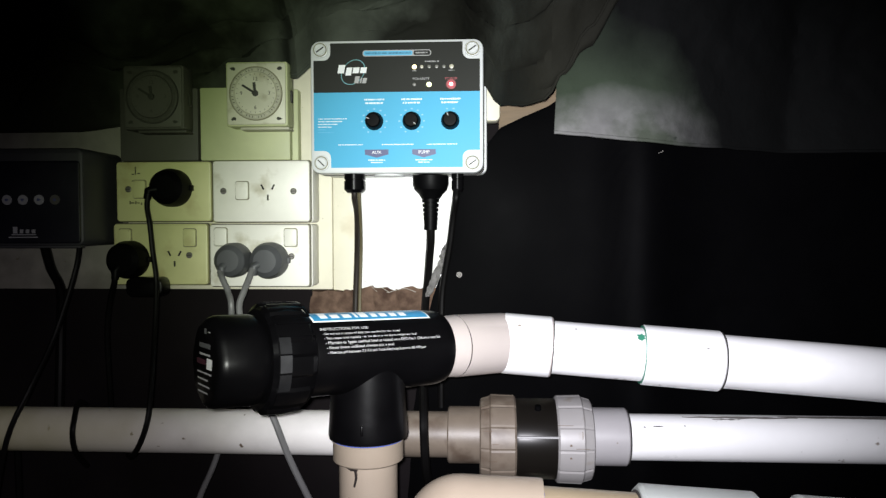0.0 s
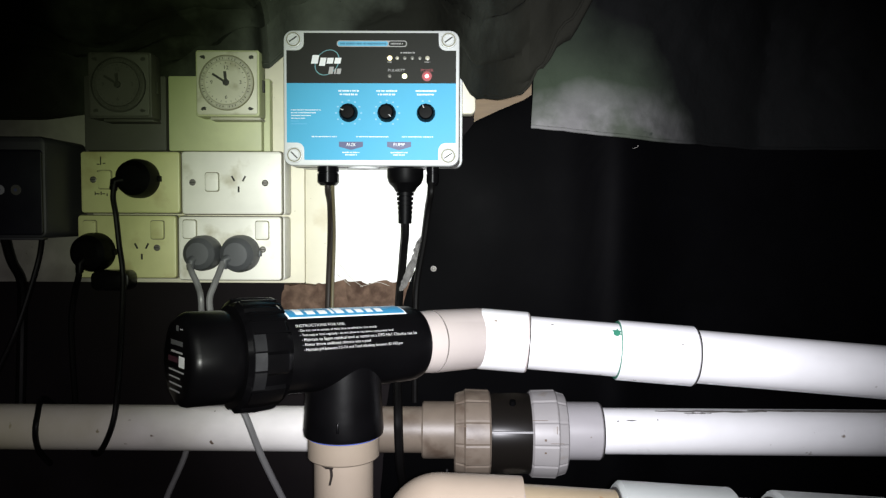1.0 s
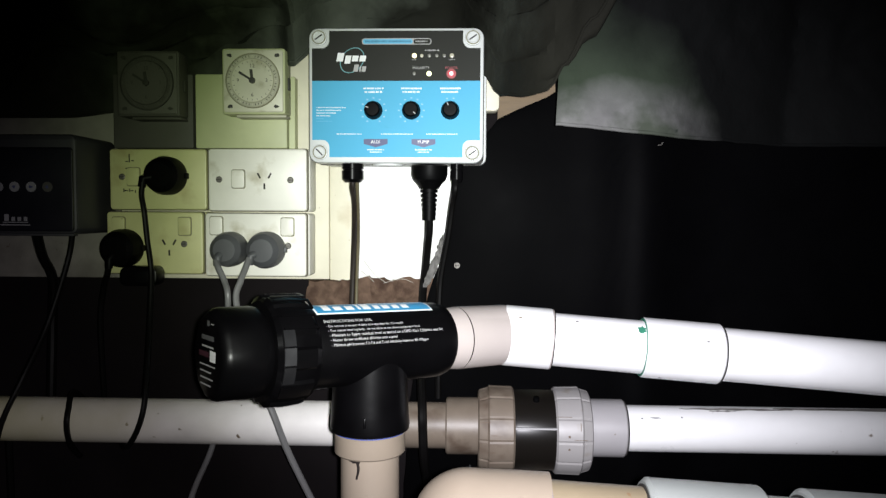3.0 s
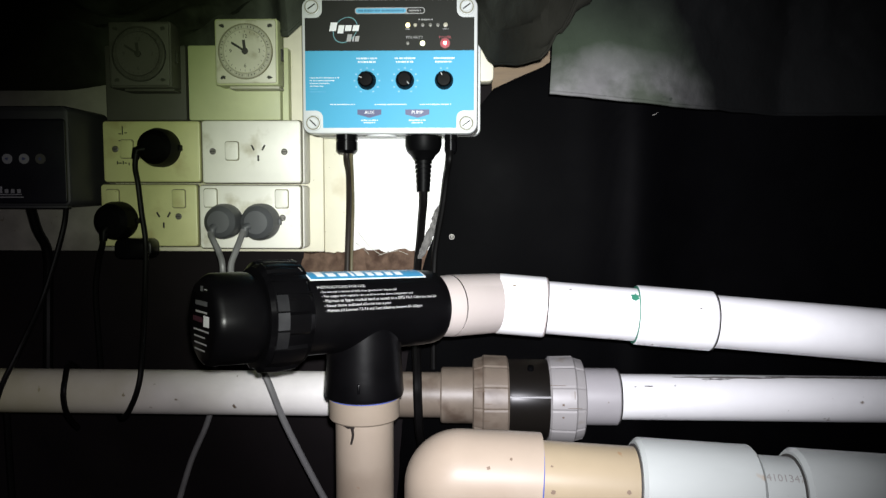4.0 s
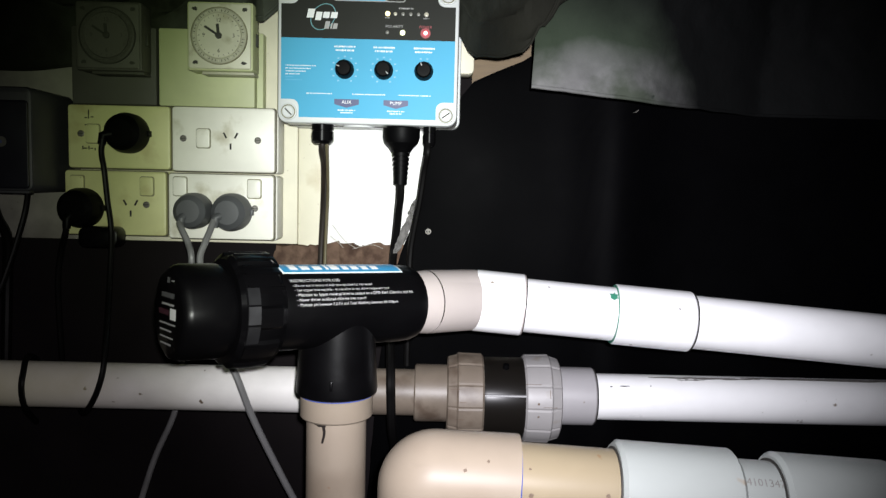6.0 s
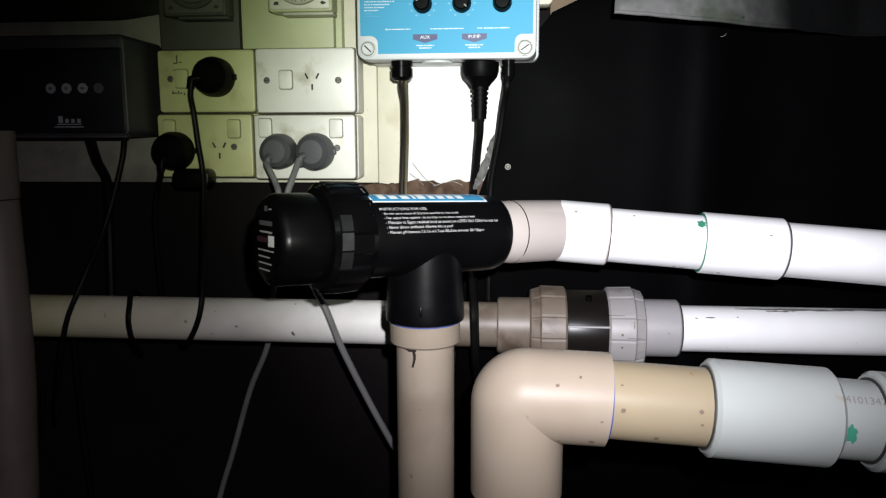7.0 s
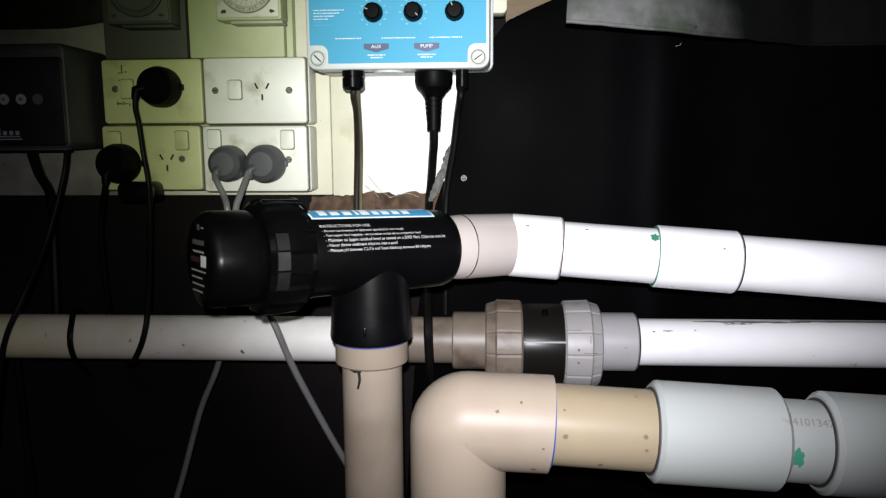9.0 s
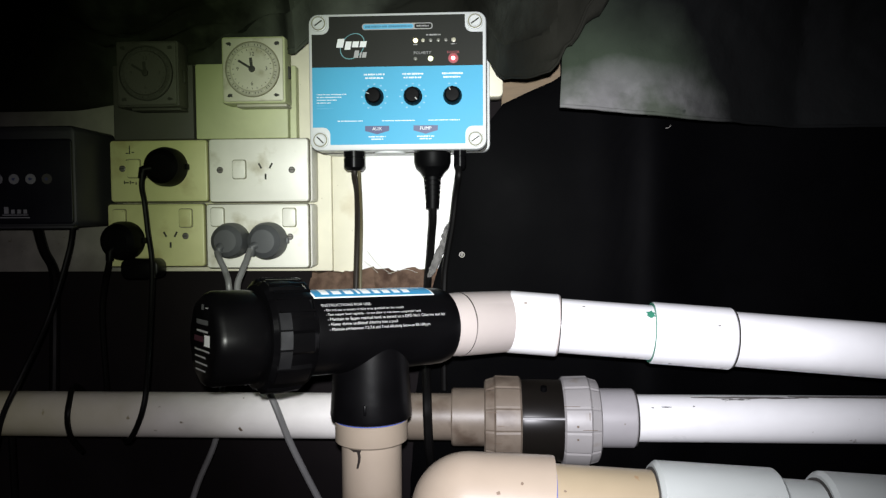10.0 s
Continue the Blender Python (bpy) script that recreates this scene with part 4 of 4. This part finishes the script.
cap = part("end_cap", lathe([(-0.1370, 0), (-0.1370, 0.0295), (-0.1363, 0.0312), (-0.1340, 0.0334), (-0.1300, 0.0347), (-0.1060, 0.0350), (-0.1010, 0.0342), (-0.0965, 0.0318), (-0.0940, 0.0290), (-0.0940, 0)], O, D, 64, facet(8, 0.035, -0.14, -0.11)), BLACK_PLASTIC, cell)


def ribs(s, r, a):
    if -0.096 < s < -0.066:
        k = (a * 10 / (2 * math.pi)) % 1
        return r * (1.0 if 0.18 < k < 0.82 else 0.955)
    return r


part("union_nut", lathe([(-0.0990, 0.030), (-0.0985, 0.0385), (-0.0955, 0.0425), (-0.0820, 0.0434), (-0.0690, 0.0425), (-0.0640, 0.0390), (-0.0610, 0.0335), (-0.0610, 0.030)], O, D, 120, ribs), BLACK_PLASTIC, cell)
# lugs coloured grey to paint a broken highlight down the nut's rim
for a, w, mat in ((21, 0.012, HIGHLIGHT_DIM), (3, 0.0125, NUT_HIGHLIGHT), (-16, 0.013, HIGHLIGHT_DIM), (-36, 0.011, BLACK_PLASTIC)):
    part("grip_lug", wrap(thicken(flat(-0.0955, -0.0865, -w / 2, w / 2, 2, 6, 0.0010), 0.0014), O, D, 0.0430, radians(a)), mat, cell, "grip lug along the painted highlight of the nut")
for a in (38, 62, 86, 112):
    for y0, y1, s0, s1 in ((-0.0060, -0.0045, -0.0940, -0.0660), (0.0045, 0.0060, -0.0940, -0.0660), (-0.0060, 0.0060, -0.0675, -0.0660)):
        part("grip_ridge", wrap(thicken(flat(s0, s1, y0, y1, 6, 3, 0.0010), 0.0014), O, D, 0.0428, radians(a)), BLACK_PLASTIC, cell)
part("tee_body", lathe([(-0.0620, 0), (-0.0620, 0.0325), (-0.0590, 0.0330), (0.0570, 0.0330), (0.0650, 0.0326), (0.0695, 0.0312), (0.0712, 0.0290), (0.0712, 0)], O, D, 64), BLACK_PLASTIC, cell)
part("tee_branch", lathe([(0.0, 0), (0.0, 0.0305), (0.030, 0.0314), (0.054, 0.0325), (0.068, 0.0335), (0.0712, 0.0330), (0.0725, 0.0305), (0.0725, 0.0)], O, (0, 0, -1), 56), BLACK_PLASTIC, cell)
part("mould_nub", box(-0.0105, -0.0085, -0.2850, -0.2815, 0.5540, 0.5620, 0.0006), BLACK_PLASTIC, cell)
R = 0.0331
part("label_border", wrap(flat(-0.0590, 0.0510, 0, 0.030, 2, 14, 0.0003), O, D, R, radians(59)), PRINT_WHITE, cell, "white edge of the blue label")
part("label", wrap(flat(-0.0575, 0.0495, 0.0014, 0.0286, 2, 14, 0.0006), O, D, R, radians(59)), LABEL_BLUE, cell, "blue vinyl label")
x = -0.051
for n, w in enumerate((0.0085, 0.0095, 0.0095, 0.0035, 0.0095, 0.007, 0.0085, 0.008, 0.0085)):
    part("emblem_block", wrap(flat(x, x + w * 0.78, 0.0042, 0.0150 if n in (0, 3, 4) else 0.0110, 1, 8, 0.0009), O, D, R, radians(59)), PRINT_WHITE, cell)
    x += w + 0.0012


def wrapped_text(text, s, y, size):
    part("lettering", wrap(lettering(text, size, "LEFT"), O + D * s, D, R + 0.0004, radians(41) + y / R), PRINT_SOFT, cell, smooth=False)


wrapped_text("INSTRUCTIONS FOR USE:", -0.0560, 0.0025, 0.0038)
for n, (text, s) in enumerate((("- Do not use in excess of daily time specified for this model", -0.0550), ("- Test copper level regularly - do not allow to rise above comparator level", -0.0545),
                               ("- Maintain to 5ppm residual level as tested on a DPD No1 Chlorine test kit", -0.0540),
                               ("- Never throw undiluted chlorine into a pool", -0.0535), ("- Maintain pH between 7.2-7.6 and Total Alkalinity between 80-100ppm", -0.0530))):
    wrapped_text(text, s, -0.0018 - n * 0.0038, (0.0029, 0.0028, 0.0035, 0.0033, 0.0031)[n])
# print on the cap's end
fu = axes(D)[1]
fr = D.cross(fu).normalized()
if fr.x < 0:
    fr = -fr


def end_print(material, a0, a1, z0, z1, slope=0.04):
    bm = bmesh.new()
    c = O - D * 0.1374
    bm.faces.new([bm.verts.new(c + fr * a + fu * (z + slope * a)) for a, z in ((a0, z0), (a1, z0), (a1, z1), (a0, z1))])
    part("print_bar", bm, material, cap, smooth=False)


end_print(PRINT_DIM, -0.002, 0.004, 0.0215, 0.0255)
end_print(PRINT_GREY, 0.007, 0.013, 0.0228, 0.0236)
end_print(PRINT_DIM, -0.013, 0.014, 0.0110, 0.0145)
end_print(PRINT_GREY, -0.012, 0.014, 0.0055, 0.0070)
end_print(PRINT_PINK, -0.018, 0.004, -0.0015, 0.0025)
end_print(STICKER, 0.006, 0.0185, -0.0040, 0.0040)
for n, (a, b) in enumerate(((-0.016, 0.018), (-0.015, 0.010), (-0.014, 0.014), (-0.013, 0.010))):
    end_print(PRINT_GREY, a, b, -0.0080 - n * 0.0048, -0.0068 - n * 0.0048)

# riser below the tee
rise = thing("riser_pipe", (-0.0095, -0.25, 0.0), "cream pvc riser pipe with a black drip under its sleeve", "pipe")
part("cement_ring", lathe([(0.0, 0.0255), (0.0, 0.0303), (0.0022, 0.0303), (0.0022, 0.0255)], (-0.0095, -0.25, 0.5455), (0, 0, -1), 48), BLUE_CEMENT, rise)
part("sleeve", lathe(sleeve(0.0, 0.0185, 0.0298, 0.0245), (-0.0095, -0.25, 0.5434), (0, 0, -1), 48), PVC_CREAM, rise)
part("pipe", lathe([(0, 0), (0, 0.0247), (0.538, 0.0247), (0.538, 0)], (-0.0095, -0.25, 0.538), (0, 0, -1), 48), PVC_RISER, rise)
bm = join(blotch(0.0, 0.0, 0.0065, 0.0014, 3), sheet(2, 10, lambda i, j: Vector(((i - 0.5) * (0.0028 - 0.0010 * j) + 0.0025 + 0.001 * math.sin(j * 4), -0.0145 * j, 0.0005))))
for w in bm.verts:
    a = w.co.x / 0.0247 - 0.40
    w.co = Vector((-0.0095 + 0.0251 * math.sin(a), -0.25 - 0.0251 * math.cos(a), 0.5232 + w.co.y))
part("drip", bm, DRIP, rise, "black run of dried drip")

# ---- upper pipe run ----
up = thing("upper_pipe_run", (0.20, -0.17, 0.57), "white pvc pipe run with an angled elbow and coupling", "pipe")
M = O + D * 0.1440
E2 = Vector((1.0, -0.028, -0.074)).normalized()
P = M + E2 * 0.0095


def mitred(a, m, b, r, seg=48):
    """Two tubes that meet in a crease at m."""
    d1, d2 = (m - a).normalized(), (b - m).normalized()
    n = (d1 + d2).normalized()
    u = Vector((0, 0, 1))
    bm = bmesh.new()
    rings = []
    for c, d, cut in ((a, d1, None), (m, d1, n), (b, d2, None)):
        uu = (u - d * u.dot(d)).normalized()
        vv = d.cross(uu)
        ring = []
        for k in range(seg):
            t = 2 * math.pi * k / seg
            p = c + (uu * math.cos(t) + vv * math.sin(t)) * r
            if cut:
                p = p - d * ((p - m).dot(cut) / d.dot(cut))
            ring.append(bm.verts.new(p))
        rings.append(ring)
    for p, q in zip(rings, rings[1:]):
        for k in range(seg):
            bm.faces.new((p[k], p[(k + 1) % seg], q[(k + 1) % seg], q[k]))
    bm.faces.new(rings[-1])
    return bm


part("socket", lathe([(0.0710, 0.020), (0.0710, 0.0268), (0.0890, 0.0282), (0.0905, 0.0270), (0.0905, 0.020)], O, D, 48), PVC_ELBOW, up)
part("elbow", mitred(O + D * 0.0900, M, P + E2 * 0.0390, 0.0285), PVC_ELBOW, up)
part("pipe", lathe([(0.03, 0), (0.03, 0.0252), (0.130, 0.0252), (0.130, 0)], P, E2, 48), PVC_WHITE, up)
part("elbow_socket", lathe(sleeve(-0.0075, 0.0390, 0.0289, 0.0240), P, E2, 48), PVC_WHITE, up, "white socket end of the elbow")
part("coupling", lathe(sleeve(0.1235, 0.1955, 0.0283, 0.0240), P, E2, 48), PVC_WHITE, up)
part("pipe", lathe([(0.19, 0), (0.19, 0.0250), (1.10, 0.0250), (1.10, 0)], P, E2, 48), PVC_WHITE, up)
part("cement_ring", lathe([(0.1234, 0.0245), (0.1234, 0.0274), (0.1246, 0.0274), (0.1246, 0.0245)], P, E2, 48), GREEN_CEMENT, up)
part("cement_blot", wrap(blotch(0.1195, 0.0, 0.0042, 0.0050, 8), P, E2, 0.0252, radians(48)), GREEN_CEMENT, up)
for s in (0.0391, 0.1956):
    part("joint_gap", lathe([(s, 0.0240), (s, 0.0276), (s + 0.0011, 0.0272), (s + 0.0011, 0.0240)], P, E2, 48), SLOT_DARK, up)
for s, a, seed in ((0.178, 30, 1), (0.140, -58, 2), (0.06, 55, 5)):
    part("fleck", wrap(blotch(s, 0.0, 0.0016, 0.0008, seed), P, E2, 0.0284 if s > 0.1 else 0.0252, radians(a)), SMUDGE, up)

# ---- lower pipe run with a union valve ----
lo = thing("lower_pipe_run", (0.0, -0.07, 0.46), "white pvc pipe run with a clear bodied union valve", "pipe")
L0 = Vector((0.0, -0.070, 0.4945))
X = Vector((1, 0, -0.001)).normalized()
part("pipe", lathe([(-1.28, 0), (-1.28, 0.0243), (-0.020, 0.0243), (-0.020, 0)], L0, X, 48), PVC_AGED, lo)
part("nipple", lathe([(-0.021, 0), (-0.021, 0.0247), (0.055, 0.0247), (0.055, 0)], L0, X, 48), NUT_DIRTY, lo, "dirty tan nipple")
part("pipe", lathe([(0.235, 0), (0.235, 0.0246), (1.28, 0.0246), (1.28, 0)], L0, X, 48), PVC_WHITE, lo)
part("collar", lathe(sleeve(0.0500, 0.0880, 0.0305, 0.0235), L0, X, 48), NUT_DIRTY, lo)
part("collar", lathe(sleeve(0.2020, 0.2420, 0.0308, 0.0240), L0, X, 48), PVC_DULL, lo)
part("joint_gap", lathe([(0.2421, 0.0240), (0.2421, 0.0300), (0.2434, 0.0292), (0.2434, 0.0240)], L0, X, 48), SLOT_DARK, lo)
L1 = L0 + Vector((0, 0, -0.003))


def teeth(s, r, a):
    k = (a * 12 / (2 * math.pi)) % 1
    return r * (1.0 if 0.06 < k < 0.94 else 0.978) if r > 0.04 else r


NUT = [(0, 0.030), (0, 0.0440), (0.002, 0.0462), (0.0265, 0.0470), (0.0285, 0.0450), (0.037, 0.0425), (0.0385, 0.040), (0.0385, 0.028)]
va = part("union_nut", lathe([(0.1230 - s, r) for s, r in NUT][::-1], L1, X, 144, teeth), NUT_DIRTY, lo, "dirty cream ribbed nut")
vb = part("union_nut", lathe([(0.1655 + s, r) for s, r in NUT], L1, X, 144, teeth), NUT_CLEAN, lo, "white ribbed nut")
part("valve_body", lathe([(0.1230, 0.030), (0.1230, 0.0420), (0.1260, 0.0425), (0.1640, 0.0425), (0.1670, 0.0420), (0.1670, 0.030)], L1, X, 56), DRAIN_CLEAR, lo, "smoky clear plastic body")
part("valve_core", lathe([(0.1225, 0), (0.1225, 0.0290), (0.1670, 0.0290), (0.1670, 0)], L1, X, 40), BLACK_MATT, lo)
part("valve_seam", box(0.1232, 0.1662, -0.1135, -0.1085, 0.5035, 0.5053, 0.0004), PRINT_GREY, lo)
part("valve_plug", lathe([(0, 0), (0, 0.0036), (0.005, 0.0032), (0.006, 0)], L1 + Vector((0.146, -0.020, 0.036)), (0, -0.3, 1), 18), BLACK_MATT, lo)
for s0, s1, a, w in ((0.30, 0.42, 74, 0.004), (0.40, 0.62, 80, 0.006), (0.33, 0.36, 66, 0.002)):
    part("smudge", wrap(sheet(16, 4, lambda i, j: Vector((s0 + (s1 - s0) * i, w * (j - 0.5) * (0.35 + 0.65 * math.sin(math.pi * i)) + 0.0015 * noise.noise((i * 9, j, s0 * 50)), 0.0004))), L0, X, 0.0246, radians(a)), SMUDGE, lo)
for s, a, w in ((0.272, 42, 0.006), (0.258, 40, 0.0015), (0.30, 44, 0.001)):
    part("fleck", wrap(blotch(s, 0.0, w, 0.0007, int(s * 999)), L0, X, 0.0246, radians(a)), DRIP, lo)

# ---- front pipe run ----
fp = thing("front_pipe_run", (0.0665, -0.39, 0.0), "cream pvc elbow and pale couplings of a pipe run", "pipe")
VX, HY, HZ = 0.0665, -0.390, 0.5300
bend = 0.006
H = Vector((1.0, 0.0, -0.058)).normalized()
arc = [Vector((VX, HY, 0.4635)), Vector((VX, HY, HZ - bend))]
arc += [Vector((VX + bend - bend * math.cos(a), HY, HZ - bend + bend * math.sin(a))) for a in (math.pi / 2 * k / 12 for k in range(1, 13))]
arc += [Vector((0.1215, HY, HZ - 0.0018)), Vector((0.1238, HY, HZ - 0.0020))]
part("elbow", tube(arc, lambda f: 0.0303, 56), PVC_CREAM, fp)
part("pipe", lathe([(0, 0), (0, 0.0254), (0.46, 0.0254), (0.46, 0)], (VX, HY, 0.470), (0, 0, -1), 48), PVC_RISER, fp)
HO = Vector((0.1238, HY, HZ - 0.0018))
part("cement_ring", lathe([(-0.0004, 0.024), (-0.0004, 0.0278), (0.0014, 0.0268), (0.0014, 0.024)], HO, H, 48), BLUE_CEMENT, fp)
part("pipe", lathe([(-0.01, 0), (-0.01, 0.0252), (0.075, 0.0252), (0.075, 0)], HO, H, 48), PVC_TAN, fp)
part("coupling", lathe(sleeve(0.0625, 0.1385, 0.0313, 0.0240, 0.0025), HO, H, 48), PVC_PALE, fp)
part("pipe", lathe([(0.13, 0), (0.13, 0.0252), (0.19, 0.0252), (0.19, 0)], HO, H, 48), PVC_PALE, fp)
part("coupling", lathe(sleeve(0.1640, 0.2400, 0.0313, 0.0240, 0.0025), HO, H, 48), PVC_PALE, fp)
part("pipe", lathe([(0.23, 0), (0.23, 0.0252), (1.0, 0.0252), (1.0, 0)], HO, H, 48), PVC_PALE, fp)
part("cement_blot", wrap(blotch(0.1425, 0.0, 0.0040, 0.0062, 21, 22), HO, H, 0.0252, radians(-2)), GREEN_CEMENT, fp)
part("pipe_lettering", wrap(lettering("4101347", 0.0070, "LEFT"), HO + H * 0.1400, H, 0.0256, radians(46)), SMUDGE, fp, smooth=False)
for s in (0.0622, 0.1388, 0.1637):
    part("joint_gap", lathe([(s - 0.0005, 0.0240), (s - 0.0005, 0.0270), (s + 0.0005, 0.0270), (s + 0.0005, 0.0240)], HO, H, 48), SLOT_DARK, fp)

for s, a, r, w, seed in ((-0.034, 30, 0.0303, 0.0016, 31), (-0.020, 42, 0.0303, 0.0012, 32), (-0.010, -42, 0.0303, 0.0020, 33), (-0.006, -8, 0.0303, 0.0010, 34), (-0.030, -48, 0.0303, 0.0012, 35),
                         (0.0070, 5, 0.0252, 0.0018, 36), (0.0540, 12, 0.0252, 0.0018, 37), (0.0550, -6, 0.0252, 0.0012, 38), (0.0300, -38, 0.0252, 0.0022, 39), (0.0060, 40, 0.0252, 0.0010, 40)):
    part("fleck", wrap(blotch(s, 0.0, w, w * 0.8, seed), HO, H, r + 0.0002, radians(a)), FLECK, fp)
for s, a, w, h in ((0.0925, 24, 0.010, 0.0006), (0.1010, 8, 0.007, 0.0006), (0.0980, -14, 0.009, 0.0006), (0.1730, 32, 0.016, 0.0005), (0.1900, 20, 0.0006, 0.008), (0.1780, 8, 0.0022, 0.0022), (0.1780, -8, 0.0020, 0.0018), (0.1900, 4, 0.014, 0.0005)):
    part("scuff", wrap(flat(s - w / 2, s + w / 2, -h / 2, h / 2, 2, 3, 0.0006), L1, X, 0.0470, radians(a)), FLECK, lo)

# ---- upright pipe beside the dark controller ----
lp = thing("upright_pipe", (-0.459, -0.16, 0.0), "dull cream upright pipe with a joint, darkened by painted shade", "pipe")
part("pipe", tube(spline([(-0.4620, -0.16, 0.0), (-0.4680, -0.16, 0.25), (-0.4640, -0.16, 0.36), (-0.4590, -0.16, 0.44), (-0.4580, -0.16, 0.52), (-0.4600, -0.16, 0.636)], 8), 0.0265, 36), PVC_SHADED, lp)
part("coupling", tube([(-0.4605, -0.16, 0.638), (-0.4600, -0.16, 0.70), (-0.4600, -0.16, 0.705)], 0.0280, 36), PVC_SHADED, lp)
